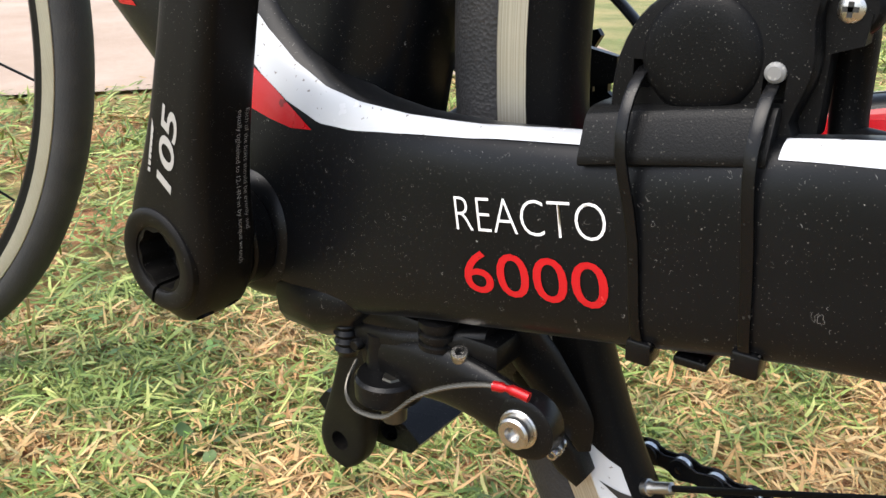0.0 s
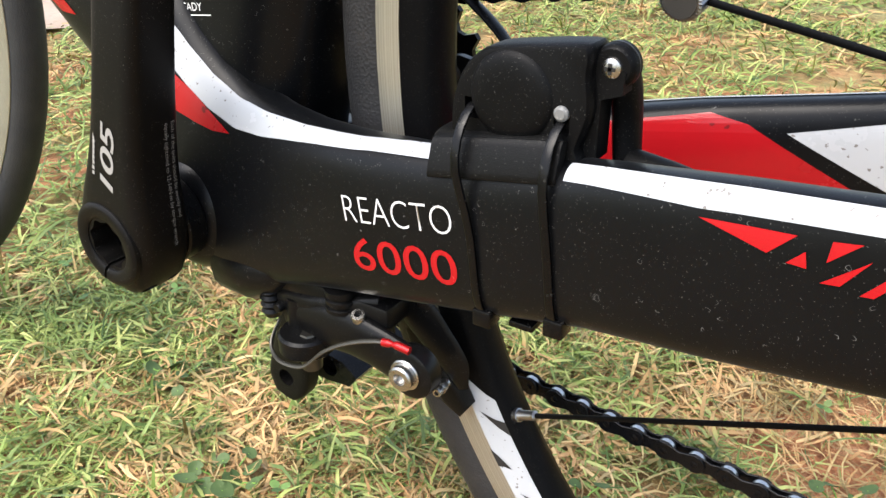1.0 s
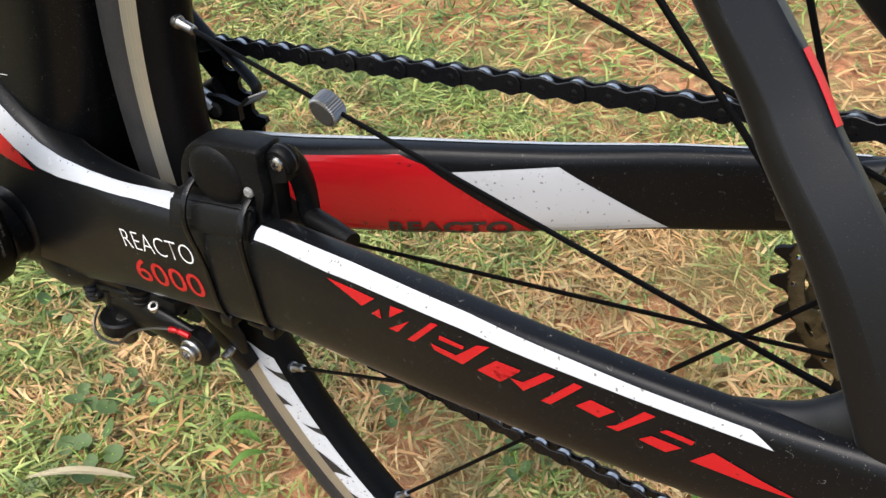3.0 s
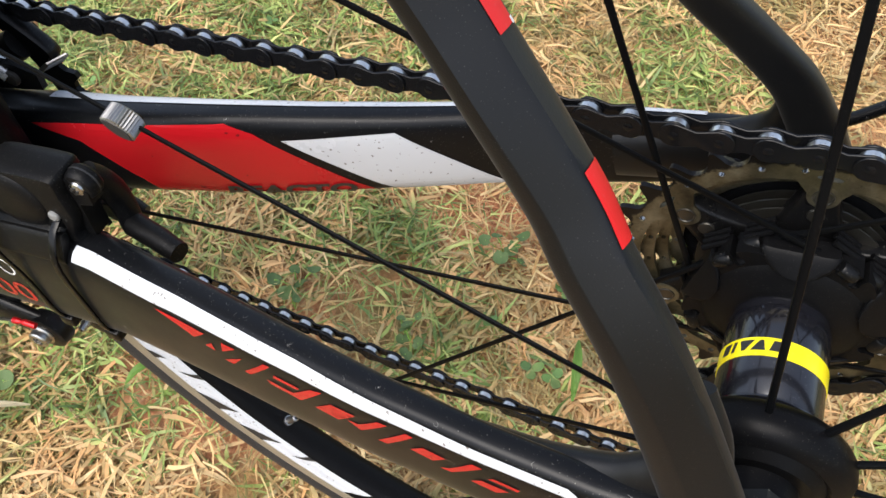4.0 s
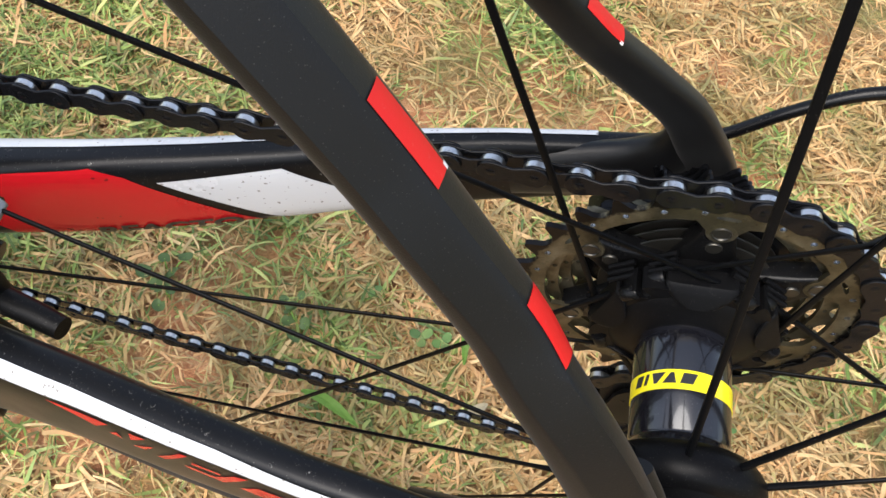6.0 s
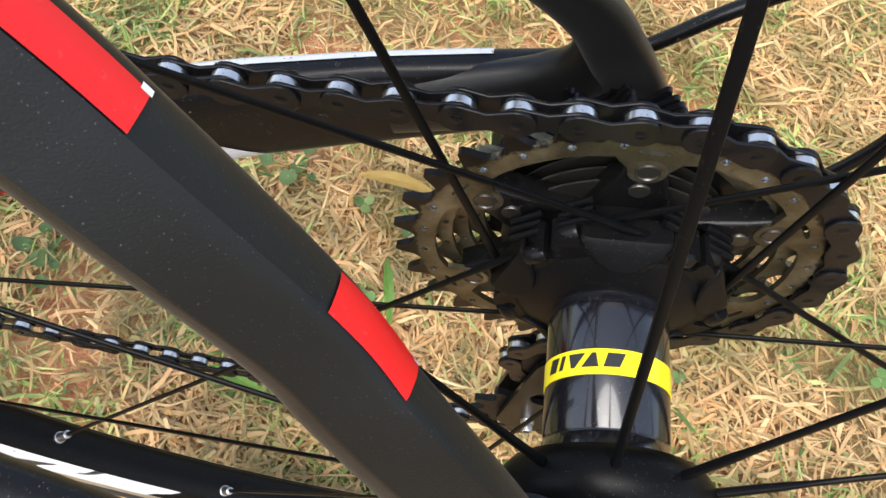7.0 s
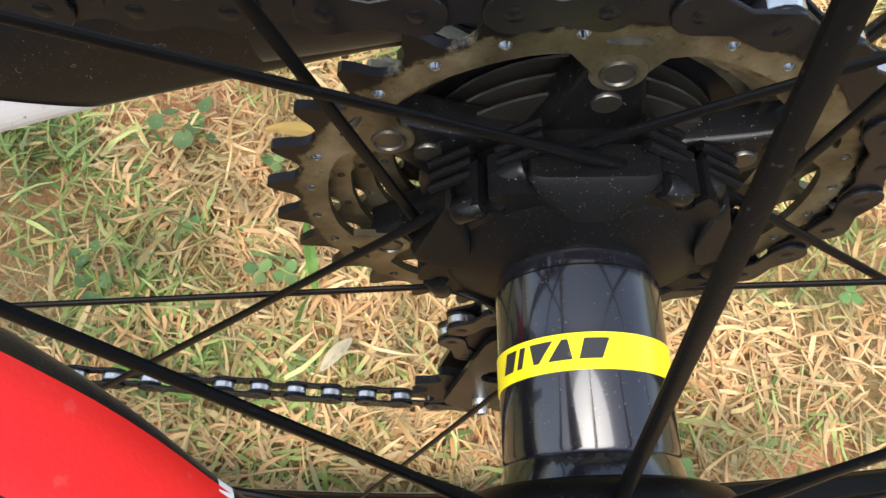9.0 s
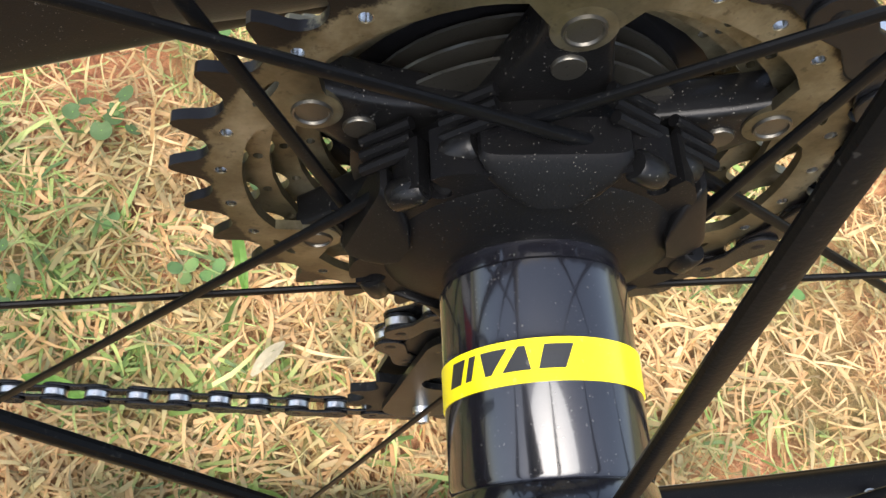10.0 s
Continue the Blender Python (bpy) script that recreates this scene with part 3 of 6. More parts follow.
# For each side (-1: left): outer face, inner face, underside and top.
STAY = {
    -1: ([0.0360, 0.0385, 0.0390, 0.0400, 0.0410, 0.0420, 0.0432, 0.0447, 0.0462, 0.0490, 0.0553, 0.0623, 0.0692, 0.0736, 0.0765, 0.0771, 0.0763],
         [0.0, 0.0030, 0.0050, 0.0100, 0.0140, 0.0165, 0.0180, 0.0195, 0.0234, 0.0297, 0.0384, 0.0467, 0.0560, 0.0620, 0.0650, 0.0650, 0.0645],
         [0.2519, 0.2509, 0.2504, 0.2509, 0.2529, 0.2559, 0.2604, 0.2654, 0.2738, 0.2846, 0.2926, 0.3014, 0.3115, 0.3190, 0.3254, 0.3309, 0.3349],
         [0.3776, 0.3616, 0.3497, 0.3372, 0.3288, 0.3253, 0.3234, 0.3236, 0.3266, 0.3342, 0.3409, 0.3464, 0.3522, 0.3564, 0.3594, 0.3620, 0.3635]),
    1: ([0.0355, 0.0380, 0.0385, 0.0395, 0.0405, 0.0415, 0.0425, 0.0436, 0.0451, 0.0482, 0.0545, 0.0610, 0.0670, 0.0712, 0.0749, 0.0768, 0.0764],
        [0.0, 0.0028, 0.0048, 0.0098, 0.0138, 0.0163, 0.0177, 0.0191, 0.0228, 0.0288, 0.0365, 0.0443, 0.0532, 0.0593, 0.0632, 0.0644, 0.0644],
        [0.2528, 0.2518, 0.2513, 0.2518, 0.2538, 0.2567, 0.2611, 0.2659, 0.2738, 0.2840, 0.2923, 0.3005, 0.3102, 0.3179, 0.3257, 0.3320, 0.3360],
        [0.3443, 0.3283, 0.3164, 0.3039, 0.3019, 0.3059, 0.3088, 0.3135, 0.3210, 0.3300, 0.3357, 0.3406, 0.3477, 0.3530, 0.3565, 0.3599, 0.3612]),
}
STAY_N = 3.4


def stay_box(x, side=-1):
    o, i, lo, hi = (interp(x, STAY_X, row) for row in STAY[side])
    return (o + i) / 2, (o - i) / 2, (lo + hi) / 2, (hi - lo) / 2


def stay_point(x, s, side, lift=0.0):
    """side -1: the left stay. s turns from the outer face (pi) over the top (pi / 2)."""
    yc, a, zc, b = stay_box(x, side)
    c, q = oval(s, STAY_N)
    lean = interp(x, [0.0, 0.03, 0.09], [0.14, 0.12, 0.0]) * b * q
    return Vector((x, -side * (-yc + (a + lift) * c + lean), zc + (b + lift) * q))


def chainstay(side):
    xs = sorted({*[round(STAY_X[0] + (STAY_X[-1] - STAY_X[0]) * i / 70, 5) for i in range(71)]})
    rings = [[stay_point(x, 2 * math.pi * i / 48, side) for i in range(48)] for x in xs]
    return part("chainstay", loft(rings), M["carbon"], bike, "matt black carbon chainstay with dust specks")


def stay_stripe(parent, side, rows):
    """White stripe along the upper outer edge: rows of x and of the upper and lower angle in degrees; the ends may be slanted."""
    xs, ups, lows = zip(*rows)
    bm = bmesh.new()
    grid = []
    count = 60
    for i in range(count + 1):
        row = []
        for k in range(9):
            x = xs[0] + (xs[-1] - xs[0]) * i / count
            if xs[0] > 0.1:
                x += (-0.003 + 0.006 * k / 8) * (i / count)
            sa, sb = interp(x, xs, ups), interp(x, xs, lows)
            row.append(bm.verts.new(stay_point(x, math.radians(sa + (sb - sa) * k / 8), side, 0.0003)))
        grid.append(row)
    for a, b in zip(grid, grid[1:]):
        for k in range(8):
            bm.faces.new((a[k], a[k + 1], b[k + 1], b[k]))
    bmesh.ops.recalc_face_normals(bm, faces=bm.faces)
    return part("stripe", bm, M["white"], parent, "white painted stripe with grit and chips")


left_stay, right_stay = chainstay(-1), chainstay(1)
left_tree, right_tree = tree_of(left_stay), tree_of(right_stay)
OUT_L, IN_R = (0, 1, 0), (0, 1, 0)
stay_stripe(left_stay, -1, [(-0.005, 150, 167), (0.005, 142, 163), (0.0145, 134, 158.5), (0.029, 124, 153), (0.0445, 115, 148), (0.061, 108, 140), (0.077, 101, 130), (0.107, 91, 118), (0.1335, 88, 114.5)])
stay_stripe(left_stay, -1, [(0.1773, 95, 128), (0.2155, 103, 140), (0.24, 106, 141), (0.2745, 110, 143), (0.289, 116, 146), (0.3295, 126, 148), (0.362, 127, 147.5)])


def decal(name, polys, tree, way, material, parent, label, lift=0.0003):
    bm = joined(*[shape_xz(p, 14 if name.endswith("panel") else 4) for p in polys])
    bm = pressed(bm, tree, way, lift)
    bmesh.ops.recalc_face_normals(bm, faces=bm.faces)
    return part(name, bm, material, parent, label, smooth=False)


decal("red_flash", [[(-5, 339), (6, 333.5), (18.4, 326.8), (30, 319.5), (39.5, 314.3), (30, 313.6), (20.2, 315.2), (8, 318.5), (-5, 323)]], left_tree, OUT_L, M["red"], left_stay, "red painted flash under the white stripe")
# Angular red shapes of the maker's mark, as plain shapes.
MARK = [
    [(215.7, 332.0), (238.3, 335.1), (232.5, 329.0)], [(240.6, 332.2), (241.5, 328.5), (237.0, 328.3)],
    [(245.5, 336.2), (251.4, 337.5), (245.1, 331.3)], [(253.7, 334.6), (248.7, 327.1), (244.6, 326.3)],
    [(262.7, 339.2), (265.4, 339.8), (255.5, 327.0), (252.8, 326.5)],
    [(266.3, 336.3), (275.9, 337.4), (275.1, 335.8), (265.9, 334.4)],
    [(262.7, 330.9), (272.8, 331.9), (280.3, 340.5), (284.8, 342.5), (275.4, 329.7), (264.3, 328.9)],
]
MARK_REST = [
    [(287.5, 338.9), (296.1, 340.5), (295.2, 338.9), (288.0, 337.0), (286.6, 334.5), (289.4, 331.4), (280.8, 330.8)],
    [(303.8, 344.3), (307.0, 344.8), (297.5, 333.1), (292.7, 335.2), (297.0, 336.3)],
    [(312.8, 345.8), (315.5, 346.0), (306.5, 333.4), (303.4, 332.9)],
    [(318.3, 342.9), (325.5, 343.1), (321.4, 337.9), (314.2, 338.0)],
]
MARK_END = [
    [(333.2, 348.0), (336.3, 348.2), (327.3, 336.5), (323.7, 336.0), (326.4, 338.2)],
    [(338.1, 343.8), (339.9, 345.6), (347.2, 346.0), (346.7, 344.3)],
    [(333.2, 337.4), (336.3, 340.9), (344.5, 341.7), (340.8, 337.5)],
    [(347.2, 338.5), (352.1, 345.3), (374.3, 341.9)],
]
for shape in MARK + MARK_REST + MARK_END:
    decal("maker_mark", [shape], left_tree, OUT_L, M["red"], left_stay, "angular red painted mark")


def stay_text(text, width, height, x, z, material, bold, name, label):
    bm = lettering(text, 0.012, bold)
    lo = [min(v.co[i] for v in bm.verts) for i in (0, 1)]
    hi = [max(v.co[i] for v in bm.verts) for i in (0, 1)]
    for v in bm.verts:
        v.co = Vector(((v.co.x - lo[0]) * width / (hi[0] - lo[0]), (v.co.y - lo[1]) * height / (hi[1] - lo[1]), 0))
    slope = math.atan2(0.0072, 0.0444)
    moved(bm, axes((x, -0.06, z), (math.cos(slope), 0, math.sin(slope)), (-0.02, 0, 1)))
    pressed(bm, left_tree, OUT_L)
    return part(name, bm, material, left_stay, label, smooth=False)


stay_text("REACTO", 0.0445, 0.0092, 0.0986, 0.2972, M["ink_white"], -0.00022, "model_lettering", "thin white model lettering")
stay_text("6000", 0.0434, 0.0121, 0.1018, 0.2800, M["red"], 0.00005, "model_number", "red model number 6000")

# Inner face of the right stay.
decal("red_panel", [[(97, 308.5), (125, 314.5), (155, 320.5), (190.8, 328.4), (203, 326.2), (248.9, 302), (252, 297), (246, 288), (152, 280), (148.2, 286.1), (121.2, 305.3)]], right_tree, IN_R, M["red"], right_stay, "glossy red painted panel with scuffs")
decal("white_panel", [[(214.7, 324.8), (259.7, 335.1), (304.7, 314.1), (259.4, 302.5)]], right_tree, IN_R, M["white"], right_stay, "glossy white painted panel with water spots", 0.0004)


def inner_text():
    """Black model lettering cut off by the lower edge of the red panel."""
    bm = lettering("REACTO", 0.01, 0.0004, 1.05, 0.25)
    lo, hi = min(v.co.x for v in bm.verts), max(v.co.x for v in bm.verts)
    for v in bm.verts:
        v.co = Vector(((v.co.x - lo) * 0.060 / (hi - lo), v.co.y * 1.05, 0))
    bmesh.ops.triangulate(bm, faces=bm.faces[:])
    for _ in range(3):
        bmesh.ops.subdivide_edges(bm, edges=[e for e in bm.edges if e.calc_length() > 0.0012], cuts=1)
        bmesh.ops.triangulate(bm, faces=bm.faces[:])
    moved(bm, axes((0.1850, 0.0, 0.2853), (1, 0, 0.22), (0, 0, 1)))
    return part("model_lettering", pressed(bm, right_tree, IN_R, 0.0009), M["ink"], right_stay, "black model lettering along the lower edge", smooth=False)


inner_text()



def right_top_stripe():
    """White line along the top of the right stay."""
    bm = bmesh.new()
    grid = []
    for i in range(50):
        x = 0.10 + 0.2672 * i / 49
        grid.append([bm.verts.new(stay_point(x, math.radians(92 + 34 * k / 6), 1, 0.0003)) for k in range(7)])
    for a, b in zip(grid, grid[1:]):
        for k in range(6):
            bm.faces.new((a[k], a[k + 1], b[k + 1], b[k]))
    bmesh.ops.recalc_face_normals(bm, faces=bm.faces)
    return part("stripe", bm, M["white"], right_stay, "white painted stripe along the top edge")


right_top_stripe()


# Centre lines of the seatstays from the axle upwards, and their half depth and half width by height.
SEATSTAY = {
    -1: [(0.4000, 0.0735, 0.338), (0.3965, 0.0722, 0.350), (0.3905, 0.0702, 0.363), (0.3830, 0.0668, 0.3765), (0.3750, 0.0632, 0.390), (0.3644, 0.0585, 0.4055), (0.3511, 0.0519, 0.4205), (0.3418, 0.0470, 0.4325), (0.3226, 0.0413, 0.4555), (0.3103, 0.0385, 0.4705), (0.2793, 0.0343, 0.510), (0.2327, 0.0295, 0.570), (0.1845, 0.0236, 0.632)],
    1: [(0.4123, 0.0661, 0.338), (0.4095, 0.0648, 0.350), (0.4035, 0.0628, 0.363), (0.3960, 0.0595, 0.3765), (0.3870, 0.0567, 0.390), (0.3717, 0.0516, 0.4055), (0.3566, 0.0457, 0.4205), (0.3460, 0.0415, 0.4325), (0.3261, 0.0356, 0.4555), (0.3135, 0.0325, 0.4705), (0.2798, 0.0270, 0.510), (0.2297, 0.0210, 0.570), (0.1800, 0.0146, 0.632)],
}
SECTION_Z = [0.338, 0.37, 0.40, 0.45, 0.56]
SECTION = {-1: ([0.0105, 0.0100, 0.0092, 0.0074, 0.0070], [0.0044, 0.0042, 0.0057, 0.0084, 0.0082]),
           1: ([0.0094, 0.0082, 0.0068, 0.0060, 0.0056], [0.0040, 0.0040, 0.0046, 0.0060, 0.0059])}


def seatstay(side):
    line = smooth_path(SEATSTAY[side], 6)
    rings = []
    for i, p in enumerate(line):
        d = (line[min(i + 1, len(line) - 1)] - line[max(i - 1, 0)]).normalized()
        n = d.cross(Vector((0, 1, 0))).normalized()
        if n.x < 0:
            n = -n
        w = Vector((0, 1, 0)) - d * d.y
        w.normalize()
        deep, wide = (interp(p.z, SECTION_Z, row) for row in SECTION[side])
        ring = []
        for k in range(56):
            c, q = oval(2 * math.pi * k / 56, 2.9)
            rear, across = deep * c, wide * q
            # The outer rear edge is bevelled off to a long flank.
            if across > 0.0023 and rear > -0.1 * deep:
                rear = min(rear, deep * (0.97 - 1.07 * (across - 0.0023) / (wide - 0.0023)))
            v = p + n * rear + w * across
            ring.append(Vector((v.x, side * v.y, v.z)))
        rings.append(ring)
    return part("seatstay", loft(rings), M["carbon_clean"], bike, "matt black carbon seatstay"), line


left_seatstay, left_line = seatstay(-1)
right_seatstay, right_line = seatstay(1)


def red_block(parent, side, low, high, first=-30, last=13, material=M["red_block"], name="red_block", label="bright red film block"):
    """A red film block on the rear inner face of a seatstay, between two heights."""
    tree, stay_line = tree_of(parent), left_line if side < 0 else right_line
    zs = [p.z for p in stay_line]

    def along(z):
        return Vector((interp(z, zs, [p.x for p in stay_line]), interp(z, zs, [p.y for p in stay_line]), z))

    bm = bmesh.new()
    grid = []
    for i in range(9):
        row = []
        for k in range(9):
            across = k / 8
            z = low + (high - low) * i / 8
            p, d = along(z), (along(z + 0.002) - along(z - 0.002)).normalized()
            nrm = d.cross(Vector((0, 1, 0))).normalized()
            nrm = -nrm if nrm.x < 0 else nrm
            wv = Vector((0, 1, 0)) - d * d.y
            wv.normalize()
            turn = math.radians(first + (last - first) * across)
            way = nrm * math.cos(turn) + wv * math.sin(turn)
            p, way = Vector((p.x, side * p.y, p.z)), Vector((way.x, side * way.y, way.z))
            hit = tree.ray_cast(p + way * 0.05, -way)
            row.append(bm.verts.new(hit[0] + way * 0.0003))
        grid.append(row)
    for a, b in zip(grid, grid[1:]):
        for k in range(8):
            bm.faces.new((a[k], a[k + 1], b[k + 1], b[k]))
    bmesh.ops.recalc_face_normals(bm, faces=bm.faces)
    return part(name, bm, material, parent, label)


for stay, side in ((left_seatstay, -1), (right_seatstay, 1)):
    for low, high in ((0.4217, 0.4350), (0.4580, 0.4740)):
        red_block(stay, side, low, high)
        red_block(stay, side, low - 0.0002, low + 0.0009, -34, -27, M["ink_white"], "worn_corner", "white worn corner of the film")


def dropout(side):
    out = [(0.372, 0.322), (0.396, 0.320), (0.412, 0.328), (0.418, 0.342), (0.414, 0.358), (0.403, 0.366), (0.388, 0.352)]
    return part("dropout", moved(plate(out, [], 0.008), pose(0, side * 0.0655, 0)), M["carbon"], bike, "black frame end at the axle")


dropout(-1), dropout(1)


def stay_elbow(side):
    """The rounded joint in which a chainstay flows into its seatstay."""
    dx = -0.009 if side < 0 else 0.0
    line = smooth_path([(x + dx, side * y, z) for x, y, z in ((0.3400, 0.0635, 0.3370), (0.3640, 0.0655, 0.3430), (0.3830, 0.0655, 0.3520), (0.3925, 0.0640, 0.3640), (0.3930, 0.0615, 0.3780), (0.3870, 0.0575, 0.3930))], 6)
    n = len(line) - 1
    radii = [interp(i / n, [0, 0.25, 0.5, 0.75, 1.0], [0.0062, 0.0066, 0.0060, 0.0044, 0.0030]) for i in range(n + 1)]
    return part("stay_elbow", sweep(line, radii, 28, 1.9, (0, 1, 0)), M["carbon_clean"], bike, "matt black rounded joint of the two stays")


stay_elbow(-1), stay_elbow(1)


def seat_tube():
    rings = []
    for i in range(26):
        z = 0.262 + 0.30 * i / 25
        x = -0.004 + (z - 0.27) * 0.27
        flare = max(0.0, 1 - (z - 0.262) / 0.10)
        rings.append([Vector((x + (0.045 + 0.004 * flare) * c, (0.0245 + 0.006 * flare) * q, z)) for c, q in (oval(2 * math.pi * k / 48, 3.0) for k in range(48))])
    return part("seat_tube", loft(rings), M["carbon"], bike, "matt black aero seat tube")


tube = seat_tube()
tube_tree = tree_of(tube)


def down_tube():
    d, up = Vector((-0.735, 0, 0.678)), Vector((0.678, 0, 0.735))
    start = Vector((-0.002, 0, 0.304))
    rings = [ring_at(start + d * s, up, (0, 1, 0), 0.034, 0.0255, 2.6, 36) for s in (-0.03, 0.0, 0.04, 0.09, 0.15, 0.25, 0.38)]
    return part("down_tube", loft(rings), M["carbon"], bike, "matt black aero down tube with a red flash")


down = down_tube()
down_tree = tree_of(down)
decal("red_flash", [[(-98, 372), (-86, 366), (-60, 344), (-72, 344), (-100, 362)]], down_tree, OUT_L, M["red"], down, "red painted flash")


def tube_notes():
    """Small white feature lines on the seat tube's flank."""
    pieces = []
    for text, x, z, s in (("MATERIAL", -0.001, 0.3885, 0.0050), ("CarbonFibre 2", 0.003, 0.3828, 0.0040), ("FEATURES", -0.001, 0.3745, 0.0052), ("NACA", 0.0045, 0.3690, 0.0042), ("FASTBACK", 0.0045, 0.3646, 0.0042), ("DI2", 0.0065, 0.3568, 0.0042), ("READY", 0.0065, 0.3524, 0.0042)):
        pieces.append(moved(lettering(text, s), axes((x, -0.04, z), (1, 0, 0.1), (-0.1, 0, 1))))
    for z in (0.3797, 0.3618, 0.3498):
        pieces.append(shape_xz([(-2, z * 1000), (24, z * 1000 + 2.6), (24, z * 1000 + 3.0), (-2, z * 1000 + 0.4)], 2))
    bm = pressed(joined(*pieces), tube_tree, OUT_L)
    return part("feature_lettering", bm, M["ink_white"], tube, "small white feature lettering and lines", smooth=False)


tube_notes()


def bottom_bracket():
    prof = [(-0.0435, 0.0), (-0.0435, 0.0165), (-0.0428, 0.0190), (-0.0400, 0.0222), (-0.036, 0.0250), (-0.024, 0.0290), (0.024, 0.0290), (0.036, 0.0268), (0.0405, 0.0245), (0.0435, 0.019), (0.0435, 0.0)]
    bm = lathe(prof, (0.0090, 0, 0.2750))
    shell = part("bottom_bracket", bm, M["carbon"], bike, "rounded black bottom bracket shell")
    lump = loft([ring_at((x, 0, z), (0, 1, 0), (0, 0, 1), w, h, 2.6, 28) for x, z, w, h in ((0.006, 0.262, 0.030, 0.020), (0.022, 0.2555, 0.0425, 0.0190), (0.038, 0.2555, 0.0435, 0.0185), (0.052, 0.259, 0.0420, 0.0140), (0.060, 0.262, 0.038, 0.008))])
    part("bottom_bulge", lump, M["carbon"], shell, "rounded underside of the shell")
    ring = lathe([(-0.0520, 0.014), (-0.0520, 0.0172), (-0.0512, 0.0180), (-0.0440, 0.0180), (-0.0432, 0.0172), (-0.0432, 0.014)], CRANK, closed=True)
    part("bearing_cup", ring, M["anod"], shell, "black bearing cup")


bottom_bracket()


# ---------------------------------------------------------------- cranks
TILT = math.radians(16.6)


def crank_mesh(length):
    """An arm along +z from the spindle; the outer face at y = 0, the inner at +y."""
    rings = []
    rows = [(-0.0215, 0.006, 0.020, 0.006), (-0.0195, 0.0115, 0.0225, 0.003), (-0.0145, 0.0163, 0.0240, 0.001), (-0.006, 0.0188, 0.0245, 0.0),
            (0.004, 0.0190, 0.0245, 0.0), (0.016, 0.0172, 0.0242, 0.0), (0.030, 0.0140, 0.0235, 0.0003), (0.050, 0.0118, 0.0228, 0.001),
            (0.085, 0.0108, 0.0215, 0.002), (0.125, 0.0112, 0.0200, 0.003), (length - 0.008, 0.0150, 0.0165, 0.003), (length + 0.006, 0.0142, 0.0165, 0.003), (length + 0.015, 0.0085, 0.0160, 0.004)]
    for z, w, inner, outer in rows:
        yc, hy = (inner + outer) / 2, (inner - outer) / 2
        rings.append([Vector((w * c, yc + hy * q, z)) for c, q in (oval(2 * math.pi * k / 40, 5.0) for k in range(40))])
    dense = []
    for k in range(40):
        dense.append(smooth_path([r[k] for r in rings], 4))
    return loft([[d[i] for d in dense] for i in range(len(dense[0]))])


def carved(bm, *cutters):
    """A closed mesh with closed meshes cut out of it."""
    def solid(m):
        me = bpy.data.meshes.new("solid")
        bmesh.ops.recalc_face_normals(m, faces=m.faces)
        m.to_mesh(me)
        m.free()
        ob = bpy.data.objects.new("solid", me)
        scene.collection.objects.link(ob)
        return ob

    body, tools = solid(bm), [solid(c) for c in cutters]
    for tool in tools:
        mod = body.modifiers.new("cut", "BOOLEAN")
        mod.operation, mod.solver, mod.object = "DIFFERENCE", "EXACT", tool
    bpy.context.view_layer.update()
    me = bpy.data.meshes.new_from_object(body.evaluated_get(bpy.context.evaluated_depsgraph_get()))
    out = bmesh.new()
    out.from_mesh(me)
    for ob in [body, *tools]:
        old = ob.data
        bpy.data.objects.remove(ob)
        bpy.data.meshes.remove(old)
    bpy.data.meshes.remove(me)
    return out


